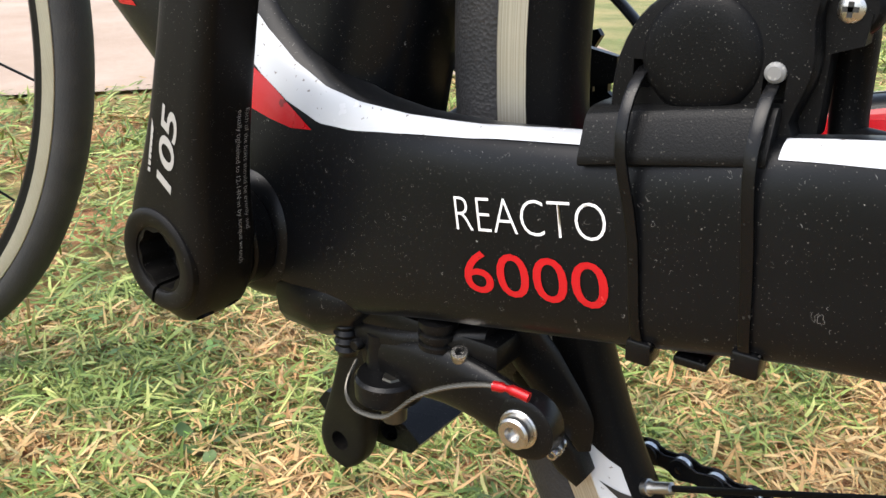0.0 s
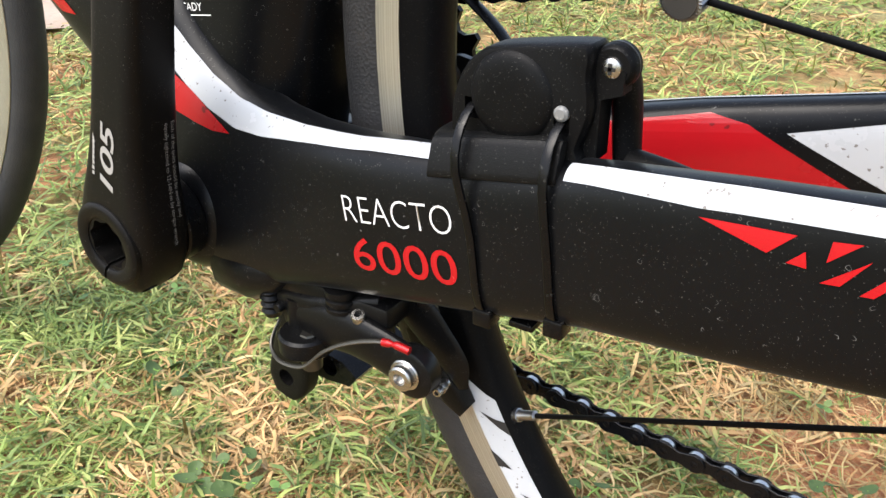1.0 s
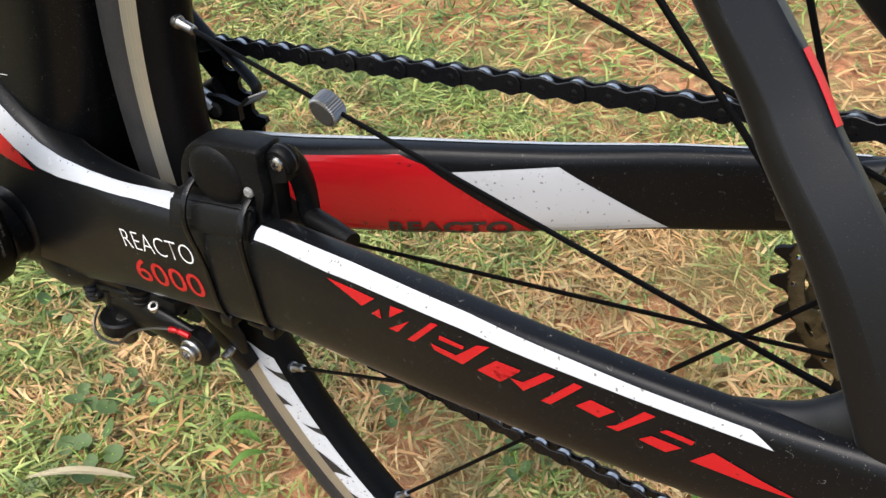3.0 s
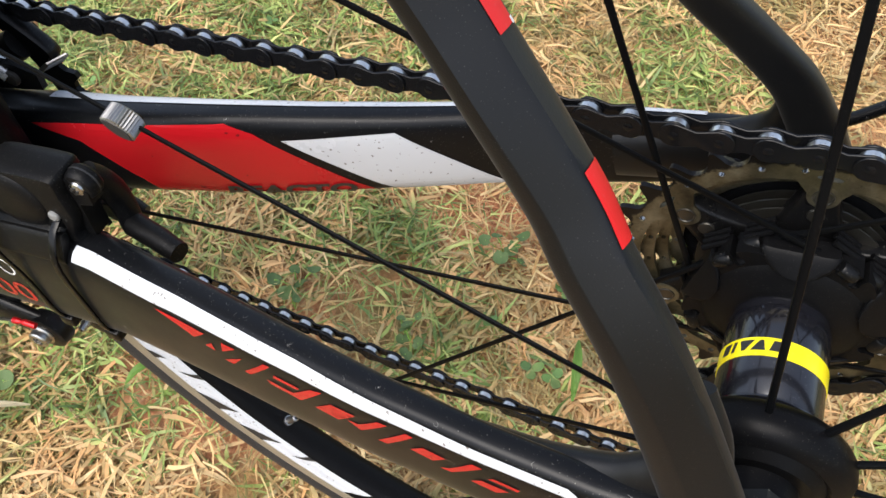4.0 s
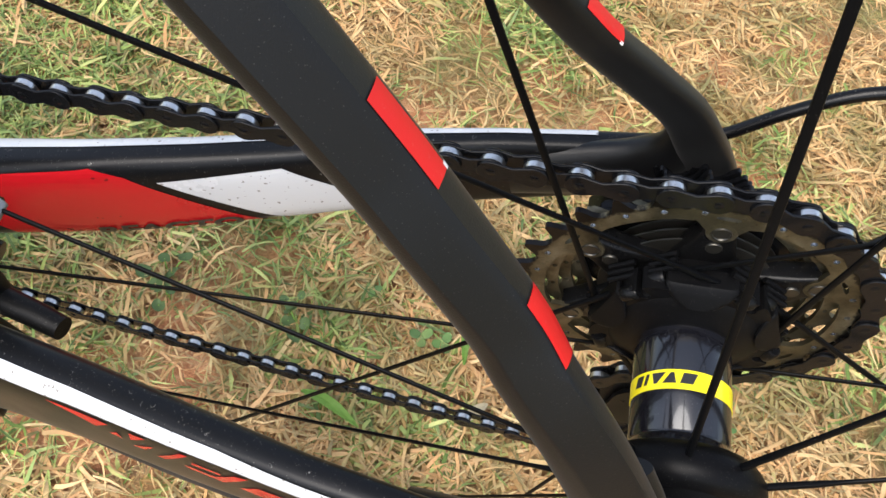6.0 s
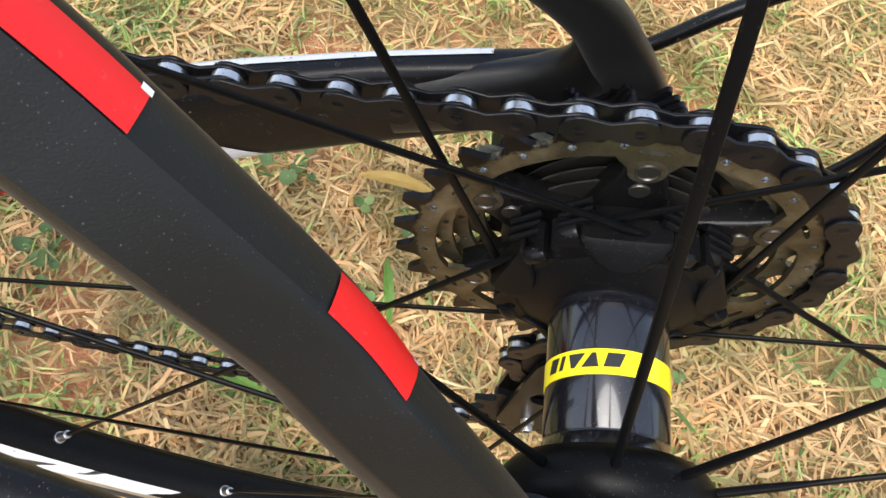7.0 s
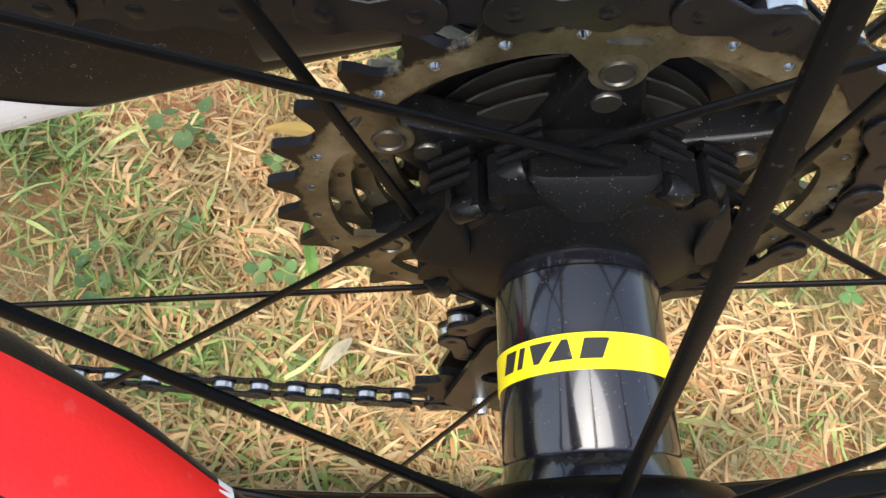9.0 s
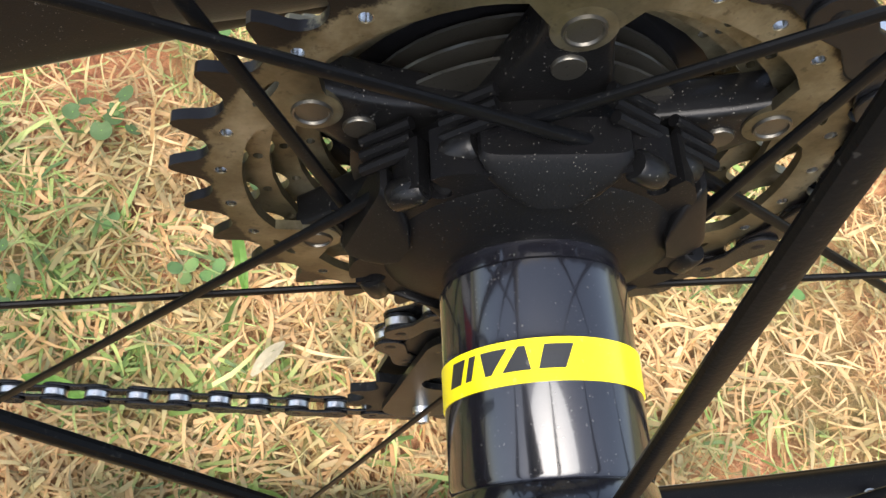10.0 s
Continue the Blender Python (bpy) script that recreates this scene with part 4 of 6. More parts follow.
def left_crank():
    m = Matrix.Translation((CRANK.x, -0.0755, CRANK.z)) @ Matrix.Rotation(TILT, 4, "Y")
    star = [[Vector((r * math.cos(a), y, r * math.sin(a))) for a, r in ((2 * math.pi * k / 64, 0.0094 * (1 + 0.06 * math.cos(8 * 2 * math.pi * k / 64))) for k in range(64))] for y in (-0.01, 0.013)]
    hole = loft(star)
    slot = box((-0.0006, -0.01, -0.03), (0.0006, 0.03, -0.008), 0.0)
    bores = [moved(lathe([(-0.004, 0.0), (-0.004, 0.0031), (0.02, 0.0031), (0.02, 0.0)], axis="x", k=20), pose(0.0125, y, -0.0125, 0, 42, 0)) for y in (0.0068, 0.0168)]
    arm = part("crank_arm", carved(crank_mesh(0.17), hole, slot, *bores), M["crank"], bike, "black anodised left crank arm standing upright", matrix=m)
    rim = lathe([(0.0012, 0.0170), (-0.0004, 0.0168), (-0.0012, 0.0158), (-0.0013, 0.0146), (-0.0011, 0.0118), (-0.0004, 0.0108), (0.0012, 0.0105)], closed=True, k=48)
    rim = carved(rim, box((-0.0006, -0.01, -0.03), (0.0006, 0.03, -0.008), 0.0))
    part("crank_cap_rim", rim, M["crank"], arm, "raised black rim round the bolt hole")
    part("crank_cap", lathe([(0.0128, 0.0), (0.0105, 0.0), (0.0105, 0.0050), (0.0092, 0.0056), (0.0092, 0.0090), (0.0128, 0.0090)], k=40), M["tie"], arm, "black preload cap deep in the bolt hole")
    for y in (0.0065, 0.0165):
        b = moved(lathe([(-0.001, 0.0), (-0.001, 0.0028), (-0.0008, 0.0036), (0.0016, 0.0036), (0.0016, 0.0)], axis="x", k=20), pose(0.0105, y, -0.0097, 0, 42, 0))
        part("pinch_bolt", b, M["ink"], arm, "dark socket pinch bolt")
    tree = tree_of(arm)
    num = moved(moved(lettering("105", 0.0140, 0.0002, 0.92, 0.18), Matrix.Diagonal((1.46, 0.68, 1, 1))), axes((0.0035, -0.02, 0.0215), (0, 0, 1), (-1, 0, 0)))
    part("number", pressed(num, tree, (0, 1, 0)), M["ink_grey"], arm, "silver number 105", smooth=False)
    bar = joined(*[shape_xz([(-7.4, 28.0 + 2.1 * k), (-6.2, 28.0 + 2.1 * k), (-6.2, 29.4 + 2.1 * k), (-7.4, 29.4 + 2.6 * k)], 1) for k in range(7)])
    part("maker_bars", pressed(bar, tree, (0, 1, 0)), M["ink_grey"], arm, "small silver maker's mark as bars", smooth=False)
    lines = []
    for n, text in enumerate(("Each of the bolts should be evenly and", "equally tightened to 12-14N\u00b7m by torque wrench")):
        lines.append(moved(lettering(text, 0.00245, -0.00003, 1.0), axes((0.05, 0.0178 - 0.0029 * n, 0.0530), (0, 0, -1), (0, 1, 0))))
    part("torque_lettering", pressed(joined(*lines), tree, (-1, 0, 0), 0.0002), M["ink_grey"], arm, "fine grey torque lettering", smooth=False)
    return arm


left_crank()


def chainring(teeth, y, parent, label):
    r = teeth * 0.0127 / (2 * math.pi)
    out = []
    for i in range(teeth):
        for f, d in ((-0.5, -0.0032), (-0.27, -0.0018), (-0.10, 0.0030), (0.10, 0.0030), (0.27, -0.0018)):
            a = 2 * math.pi * (i + f) / teeth
            out.append(((r + d) * math.cos(a), (r + d) * math.sin(a)))
    return part("chainring", moved(plate(out, [circle2(0, 0, r - 0.016, 48)], 0.0025), Matrix.Translation((CRANK.x, y, CRANK.z))), M["anod"], parent, label)


def right_crank():
    m = Matrix.Translation((CRANK.x, 0.0600, CRANK.z)) @ Matrix.Rotation(math.pi + TILT, 4, "Y") @ Matrix.Rotation(math.pi, 4, "Z")
    set_ = holder("crankset", bike, "black right crank with two chainrings and pedal")
    bore = moved(lathe([(-0.02, 0.0), (-0.02, 0.0055), (0.05, 0.0055), (0.05, 0.0)], k=24), pose(0, 0, 0.161))
    part("crank_arm", carved(crank_mesh(0.161), bore), M["crank"], set_, "black anodised right crank arm pointing down", matrix=m)
    chainring(34, 0.0415, set_, "small black toothed chainring")
    chainring(50, 0.0485, set_, "large black toothed chainring")
    for k in range(4):
        a = math.radians(35 + 90 * k)
        arm = sweep([CRANK + Vector((0.012 * math.cos(a), 0.050, 0.012 * math.sin(a))), CRANK + Vector((0.088 * math.cos(a), 0.0465, 0.088 * math.sin(a)))], [0.010, 0.007], 12, 0.7)
        part("spider_arm", arm, M["crank"], set_)
    part("spindle", lathe([(-0.060, 0.0), (-0.060, 0.012), (0.074, 0.012), (0.074, 0.0)], CRANK, k=32), M["steel"], set_, "hollow steel spindle")
    end = m @ Vector((0, 0, 0.161))
    px, pz = end.x, end.z
    part("pedal_spindle", sweep([(px, 0.052, pz), (px, 0.135, pz)], 0.007, 16), M["steel"], set_)
    cage = plate([(px - 0.030, pz - 0.006), (px - 0.012, pz - 0.010), (px + 0.012, pz - 0.010), (px + 0.030, pz - 0.008), (px + 0.036, pz), (px + 0.026, pz + 0.008), (px + 0.012, pz + 0.010), (px - 0.012, pz + 0.010), (px - 0.030, pz + 0.008), (px - 0.036, pz)], [circle2(px - 0.016, pz, 0.006), circle2(px + 0.015, pz, 0.006)], 0.050, pose(0, 0.090, 0), 0.003)
    part("pedal", cage, M["anod"], set_, "dark alloy road pedal")


right_crank()


# ---------------------------------------------------------------- rear wheel
def on_wheel(theta, r, y, centre=AXLE):
    a = math.radians(theta)
    return Vector((centre.x + r * math.cos(a), centre.y + y, centre.z + r * math.sin(a)))


def wheel_shell(parent, centre, turn=None):
    sides = [(-0.0116, 0.3150), (-0.0118, 0.3063), (-0.0108, 0.3050), (-0.0098, 0.3000), (-0.0078, 0.2965), (-0.0040, 0.2948), (0.0, 0.2944)]
    rim = sides + [(-a, r) for a, r in sides[::-1][1:]] + [(0.0105, 0.3168), (-0.0105, 0.3168)]
    got = [part("rim", lathe(rim, centre, k=128, closed=True), M["hubmatt"], parent, "black alloy rim with dust specks")]
    for s in (-1, 1):
        track = [(s * 0.0119, 0.3065), (s * 0.0121, 0.3068), (s * 0.0119, 0.3160), (s * 0.0115, 0.3164), (s * 0.0108, 0.3164), (s * 0.0108, 0.3065)]
        got.append(part("brake_track", lathe(track, centre, k=128, closed=True), M["track"], parent, "machined alloy braking surface"))
    tyre = []
    for i in range(28):
        a = math.pi * (-0.16 + 1.32 * i / 27)
        tyre.append((-0.0128 * math.cos(a), 0.3232 + 0.0132 * math.sin(a)))
    got.append(part("tyre", lathe(tyre + [(0.009, 0.3130), (-0.009, 0.3130)], centre, k=160, closed=True), M["tyre"], parent, "black road tyre with fine tread"))
    for ob in got:
        if turn is not None:
            ob.matrix_basis = turn
    return got


wheel = holder("rear_wheel", bike, "black rear wheel with bladed spokes")
wheel_shell(wheel, AXLE)


def rim_point(t, f, lift):
    """A point on the rim's left flank at angle t, f = 0 at the inner and 1 at the outer edge of the decal."""
    r = 0.2972 + 0.0092 * f
    y = -interp(r, [0.2965, 0.3000, 0.3050, 0.3064], [0.0078, 0.0098, 0.0108, 0.0117])
    return on_wheel(t, r, y - lift)


def rim_decal(start, end):
    """The white band on the rim's flank, with slanted ends."""
    bm = bmesh.new()
    n = int((end - start) * 1.5)
    rows = [[bm.verts.new(rim_point(start + (end - start) * i / n + 2.8 * (1 - f / 4), f / 4, 0.0004)) for i in range(n + 1)] for f in range(5)]
    for p, q in zip(rows, rows[1:]):
        for i in range(n):
            bm.faces.new((p[i], p[i + 1], q[i + 1], q[i]))
    bmesh.ops.recalc_face_normals(bm, faces=bm.faces)
    return part("rim_decal", bm, M["white"], wheel, "white band on the rim with black wedges")


def rim_wedge(tip, tip_f, first, last, base_f, parent):
    """A black wedge from one edge of the white band to a point within it."""
    bm = bmesh.new()
    rows = []
    for k in range(7):
        g = k / 6
        f = base_f + (tip_f - base_f) * g
        rows.append([bm.verts.new(rim_point(first + (tip - first) * g + (last - first) * (1 - g) * i / 2, f, 0.0007)) for i in range(3)])
    for p, q in zip(rows, rows[1:]):
        for i in range(2):
            bm.faces.new((p[i], p[i + 1], q[i + 1], q[i]))
    bmesh.ops.recalc_face_normals(bm, faces=bm.faces)
    part("wedge", bm, M["ink"], parent, "black wedge in the white band")


WEDGES = ((205.5, 0.80, 206.9, 208.1, -0.03), (210.7, 0.55, 208.6, 210.1, 1.03), (212.7, 0.75, 214.1, 215.1, -0.03), (220.5, 0.20, 215.8, 219.1, 1.03), (226.6, 0.20, 221.8, 225.0, 1.03), (228.6, 0.75, 230.0, 231.0, -0.03))
for base in (0, 180):
    band = rim_decal(202.2 + base, 236.0 + base)
    for tip, tip_f, first, last, base_f in WEDGES:
        rim_wedge(tip + base, tip_f, first + base, last + base, base_f, band)


def spoke(a, b, blade=0.0011, thin=0.00055):
    """A bladed spoke from the hub to its nipple, round at both ends."""
    d = (b - a)
    rings = []
    dn = d.normalized()
    side = dn.cross(Vector((0, 1, 0))).normalized()
    flat = side.cross(dn)
    for t, w, h in ((0, 0.0011, 0.0011), (0.05, 0.0010, 0.0010), (0.075, 0.00105, 0.00065), (0.12, 0.00105, 0.00060), (0.90, 0.00105, 0.00060), (0.94, 0.0010, 0.0009), (1.0, 0.0010, 0.0010)):
        rings.append(ring_at(a + d * t, side, flat, w, h, 2.6, 10))
    return part("spoke", loft(rings), M["spoke"], wheel)


def nipple(b, toward):
    d = (toward - b).normalized()
    m = axes(b, d, d.orthogonal())
    bm = lathe([(-0.002, 0.0), (-0.002, 0.0028), (0.0002, 0.0028), (0.0004, 0.0023), (0.0012, 0.0022), (0.0016, 0.0020), (0.0085, 0.0020), (0.0090, 0.0013), (0.0090, 0.0)], axis="x", k=14)
    return part("nipple", bm, M["nipple"], wheel, matrix=m)


LEFT_FIRST, RIGHT_FIRST = 170.9, 153.6
for i in range(10):
    t = LEFT_FIRST + 36 * i
    a, b = on_wheel(t + 1.0, 0.0236, -0.0400), on_wheel(t, 0.2932, -0.0035)
    spoke(a, b), nipple(b, a)
    t = RIGHT_FIRST + 36 * i
    h = t - 82 if i % 2 == 0 else t + 82
    a, b = on_wheel(h, 0.0268, 0.0130 if i % 2 == 0 else 0.0155), on_wheel(t, 0.2932, 0.0010)
    spoke(a, b), nipple(b, a)


def hub():
    body = [(-0.0365, 0.0), (-0.0365, 0.0168), (-0.0340, 0.0164), (-0.0325, 0.0155), (-0.0303, 0.0151), (-0.0299, 0.0147), (-0.0292, 0.0147), (-0.0288, 0.0150), (0.0012, 0.0150), (0.0018, 0.0144), (0.0052, 0.0144), (0.0060, 0.0)]
    part("hub_shell", lathe(body, AXLE, k=64), M["hub"], wheel, "gloss black hub shell")
    left = [(-0.0345, 0.0170), (-0.0345, 0.0205), (-0.0352, 0.0220), (-0.0372, 0.0238), (-0.0395, 0.0249), (-0.0428, 0.0249), (-0.0452, 0.0240), (-0.0470, 0.0220), (-0.0478, 0.0190), (-0.0470, 0.0180), (-0.0482, 0.0165), (-0.0495, 0.0150), (-0.0495, 0.0115), (-0.0580, 0.0105), (-0.0640, 0.0098), (-0.0640, 0.0)]
    part("hub_flange", lathe([(-0.0345, 0.0)] + left, AXLE, k=64), M["hubmatt"], wheel, "rounded black left hub flange")
    right = [(0.0045, 0.0), (0.0045, 0.0150), (0.0052, 0.0166), (0.0062, 0.0194), (0.0075, 0.0224), (0.0090, 0.0248), (0.0105, 0.0262), (0.0118, 0.0268), (0.0180, 0.0268), (0.0190, 0.0250), (0.0222, 0.0250), (0.0222, 0.0)]
    part("hub_flange", lathe(right, AXLE, k=64), M["hubmatt"], wheel, "wide black right hub flange with spoke slots")
    for i in range(5):
        a = math.radians(RIGHT_FIRST - 93 + 72 * i)
        out, tang = Vector((math.cos(a), 0, math.sin(a))), Vector((-math.sin(a), 0, math.cos(a)))
        mid = AXLE + out * 0.0285 + Vector((0, 0.0125, 0))
        key = [(-0.0010, 0.0020), (-0.0010, -0.0008)] + [(0.0017 * math.cos(math.radians(d)), -0.0020 + 0.0017 * math.sin(math.radians(d))) for d in range(125, 416, 29)] + [(0.0010, -0.0008), (0.0010, 0.0020)]
        shape = [(-0.0085, -0.007), (-0.0084, -0.0022), (-0.0070, -0.0004), (-0.0045, 0.0012), (-0.0025, 0.0019)] + key
        shape += [(-x, z) for x, z in shape[:5][::-1]]
        m = Matrix((tang, Vector((0, 1, 0)), out)).transposed().to_4x4()
        m.translation = mid
        part("spoke_lug", moved(plate(shape, [], 0.0080), m), M["hubmatt"], wheel, "machined black spoke lug with a keyhole slot")
        for s in (-1, 1):
            seat = sweep([mid + tang * s * u - out * 0.0004 - Vector((0, 0.0030 if s > 0 else -0.0006, 0)) for u in (0.0016, 0.0024, 0.0066, 0.0072)], [0.0020, 0.0024, 0.0024, 0.0020], 14)
            part("spoke_seat", seat, M["anod"], wheel, "round black spoke seat")
            for k in range(3):
                rib = sweep([mid + tang * s * u + out * (0.0010 - 0.028 * (u - 0.002) ** 1.0 * 0.2) + Vector((0, 0.0024 + 0.0024 * k, 0)) for u in (0.0025, 0.006, 0.009, 0.0115)], 0.0010, 8)
                part("lug_rib", rib, M["hubmatt"], wheel)
        b = a + math.radians(36)
        o2 = Vector((math.cos(b), 0, math.sin(b)))
        side = Vector((-math.sin(b), 0, math.cos(b)))
        tongue = loft([ring_at(AXLE + o2 * r + Vector((0, yy, 0)), side, (0, 1, 0), w, hgt, 7.0, 32) for r, yy, w, hgt in ((0.0218, 0.0086, 0.0034, 0.0030), (0.0232, 0.0094, 0.0068, 0.0030), (0.0254, 0.0108, 0.0096, 0.0030), (0.0278, 0.0124, 0.0108, 0.0032), (0.0287, 0.0132, 0.0104, 0.0030))])
        part("flange_tongue", tongue, M["hubmatt"], wheel, "flat faceted tongue between two lugs")
    band = lathe([(-0.0171, 0.0147), (-0.0171, 0.01525), (-0.0109, 0.01525), (-0.0109, 0.0147)], AXLE, k=96, closed=True)
    part("hub_band", band, M["yellow"], wheel, "yellow band round the hub")
    # The maker's mark on the band: plain slanted dark blocks.
    start, span = 166.0, 77.5
    for u0, u1, top0, top1 in ((0.00, 0.14, 0.06, 0.20), (0.19, 0.25, 0.24, 0.30), (0.37, 0.42, 0.34, 0.55), (0.50, 0.70, 0.62, 0.67), (0.75, 0.93, 0.80, 1.0)):
        bm = bmesh.new()
        rows = []
        for k in range(5):
            f = k / 4
            ua, ub = u0 + (top0 - u0) * f, u1 + (top1 - u1) * f
            rows.append([bm.verts.new(on_wheel(start - span * (ua + (ub - ua) * j / 5), 0.01538, -0.0169 + 0.0058 * (0.26 + 0.60 * f))) for j in range(6)])
        for p, q in zip(rows, rows[1:]):
            for j in range(5):
                bm.faces.new((p[j], p[j + 1], q[j + 1], q[j]))
        bmesh.ops.recalc_face_normals(bm, faces=bm.faces)
        part("band_mark", bm, M["ink"], wheel, "slanted dark block on the band", smooth=False)
    part("axle_end", lathe([(-0.0745, 0.0), (-0.0745, 0.008), (-0.072, 0.0095), (-0.066, 0.0095), (-0.066, 0.005), (0.066, 0.005), (0.066, 0.0095), (0.073, 0.0095), (0.0745, 0.0)], AXLE, k=28), M["anod"], wheel, "black quick release ends")


hub()


# ---------------------------------------------------------------- cassette
def sprocket_outline(teeth, tip=0.0034, pitch=0.01248):
    r = teeth * pitch / (2 * math.pi)
    out = []
    for i in range(teeth):
        for f, d in ((-0.5, -0.0039), (-0.38, -0.0036), (-0.28, -0.0029), (-0.21, -0.0018), (-0.165, -0.0003), (-0.09, tip * 0.62), (-0.04, tip * 0.96), (0.02, tip), (0.07, tip * 0.8), (0.125, tip * 0.25), (0.17, -0.0005), (0.22, -0.0019), (0.29, -0.0029), (0.39, -0.0036)):
            a = 2 * math.pi * (i + f) / teeth
            out.append(((r + d) * math.cos(a), (r + d) * math.sin(a)))
    return out, r


cassette = holder("cassette", bike, "oil-stained eleven speed cassette")


ARMS = (93.4, 152.0, 214.0, 272.0, 332.0, 33.0)


TURN = 1.4


def big_sprocket():
    teeth, y, turn = 28, 0.0222, math.radians(TURN)
    outline, r = sprocket_outline(teeth, 0.0023)
    holes, spots = [], []
    for i in range(teeth):
        a = 2 * math.pi * i / teeth
        if min(abs((math.degrees(a) - TURN - t + 180) % 360 - 180) for t in ARMS) < 5:
            continue
        spots.append((0.0499 * math.cos(a), 0.0499 * math.sin(a)))
        holes.append(circle2(*spots[-1], 0.0011, 10))
    # A wavy inner edge that dips round each rivet eye.
    inner = []
    for i in range(96):
        a = 2 * math.pi * i / 96
        near = min(abs((math.degrees(a) - TURN - t + 180) % 360 - 180) for t in ARMS)
        rr = 0.0466 - 0.0082 * max(0.0, 1 - (near / 9.0) ** 2) - 0.0012 * max(0.0, 1 - (near / 16.0) ** 2)
        inner.append((rr * math.cos(a), rr * math.sin(a)))
    holes.append(inner)
    for t in ARMS:
        a = math.radians(t + TURN)
        slot = []
        for j in range(14):
            b = 2 * math.pi * j / 14
            rr, aa = 0.0482 + 0.0009 * math.sin(b), a + 0.075 * math.cos(b)
            slot.append((rr * math.cos(aa), rr * math.sin(aa)))
        holes.append(slot)
    m = Matrix.Translation((AXLE.x, y, AXLE.z)) @ Matrix.Rotation(turn, 4, "Y")
    part("sprocket", plate(outline, holes, 0.0019), M["sprocket"], cassette, "largest sprocket, oily nickel with drilled holes", matrix=m)
    # Bright steel rings stand in for the light on the holes' inner walls.
    for x, z in spots:
        part("hole_glint", lathe([(-0.0008, 0.00095), (-0.0008, 0.00112), (0.0008, 0.00112), (0.0008, 0.00095)], (x, 0, z), k=12, closed=True), M["steel"], cassette, matrix=m)
    for t in ARMS:
        a = math.radians(t + TURN)
        for rr, rad in ((0.0408, 0.0031), (0.0328, 0.0025)):
            lip = 0.0004 if rad > 0.003 else 0.0
            eye = lathe([(-0.00115, 0.0), (-0.00115, rad * 0.76), (-0.00115 - lip, rad * 0.82), (-0.00115 - lip, rad * 0.93), (-0.0009, rad), (0.001, rad), (0.001, 0.0)], (rr * math.cos(a), 0, rr * math.sin(a)), k=24)
            part("rivet", eye, M["rivet"], cassette, matrix=m)
        part("rivet_eye", lathe([(-0.00105, 0.0), (-0.00105, 0.0040), (-0.0009, 0.0045), (0.0009, 0.0045), (0.0009, 0.0)], (0.0408 * math.cos(a), 0, 0.0408 * math.sin(a)), k=28), M["sprocket"], cassette, matrix=m)
        # Black spider arm under the rivets.
        u = Vector((math.cos(a), 0, math.sin(a)))
        w = Vector((-math.sin(a), 0, math.cos(a)))
        arm = loft([ring_at(u * rr + Vector((0, 0.0035, 0)), w, (0, 1, 0), ww, 0.0040, 6.0, 24) for rr, ww in ((0.016, 0.0125), (0.026, 0.0088), (0.036, 0.0058), (0.0425, 0.0046))])
        part("spider_arm", arm, M["anod"], cassette, matrix=m)


big_sprocket()
for n, teeth in enumerate((25, 23, 21, 19, 17, 16, 15, 14, 13, 12)):
    outline, r = sprocket_outline(teeth)
    inside = circle2(0, 0, r - 0.0072 if teeth > 20 else 0.0185, 40)
    holes = [inside] + ([circle2((r - 0.0054) * math.cos(2 * math.pi * (i + 0.5) / teeth), (r - 0.0054) * math.sin(2 * math.pi * (i + 0.5) / teeth), 0.0009, 8) for i in range(teeth)] if teeth > 20 else [])
    part("sprocket", plate(outline, holes, 0.0018), M["sprocket"] if n < 3 else M["chain"], cassette, matrix=Matrix.Translation((AXLE.x, 0.0222 + 0.0037 * (n + 1), AXLE.z)) @ Matrix.Rotation(0.21 * n, 4, "Y"))
part("freehub_body", lathe([(0.0215, 0.0), (0.0215, 0.0172), (0.0610, 0.0172), (0.0610, 0.0)], AXLE, k=36), M["anod"], cassette, "black freehub body")
for n in range(4):
    y0 = 0.0262 + 0.0037 * n
    part("spider_web", lathe([(y0, 0.017), (y0, 0.0292), (y0 + 0.0006, 0.0292), (y0 + 0.0006, 0.017)], AXLE, k=48, closed=True), M["rivet"], cassette, "thin ribbed spider ring")

# ---------------------------------------------------------------- chain
chain = holder("chain", bike, "oily black roller chain with bright rollers")


def chain_line():
    """Roller centres from the chainring over the largest sprocket to the pulleys and back."""
    pitch = 0.0127
    r0, r1, rp = 34 * pitch / (2 * math.pi), 0.0562, 11 * pitch / (2 * math.pi)
    c0, c1 = Vector((CRANK.x, CRANK.z)), Vector((AXLE.x, AXLE.z))
    c2, c3 = Vector((0.4140, 0.2590)), Vector((0.4080, 0.2030))

    def arc(c, r, a0, a1, n):
        return [(c.x + r * math.cos(math.radians(a0 + (a1 - a0) * i / n)), c.y + r * math.sin(math.radians(a0 + (a1 - a0) * i / n))) for i in range(n + 1)]

    pts = arc(c0, r0, 250, 95.2, 60)
    pts += arc(c1, r1, 94.0, -62.0, 60)
    pts += arc(c2, rp, 100, 215, 24)[0:]
    pts += arc(c3, rp, 30, -94, 30)
    pts += [(0.330, 0.1835), (0.240, 0.1860), (0.180, 0.1880), (0.120, 0.1918), (0.065, 0.1985)]
    pts += arc(c0, r0, 264, 250, 6)
    return pts


def chain_y(x, z):
    if z < 0.262 and x < 0.45:
        return interp(x, [0.0, 0.12, 0.36, 0.42], [0.0415, 0.0360, 0.0242, 0.0222])
    return interp(x, [0.0, 0.06, 0.37, 0.46], [0.0420, 0.0390, 0.0225, 0.0222])


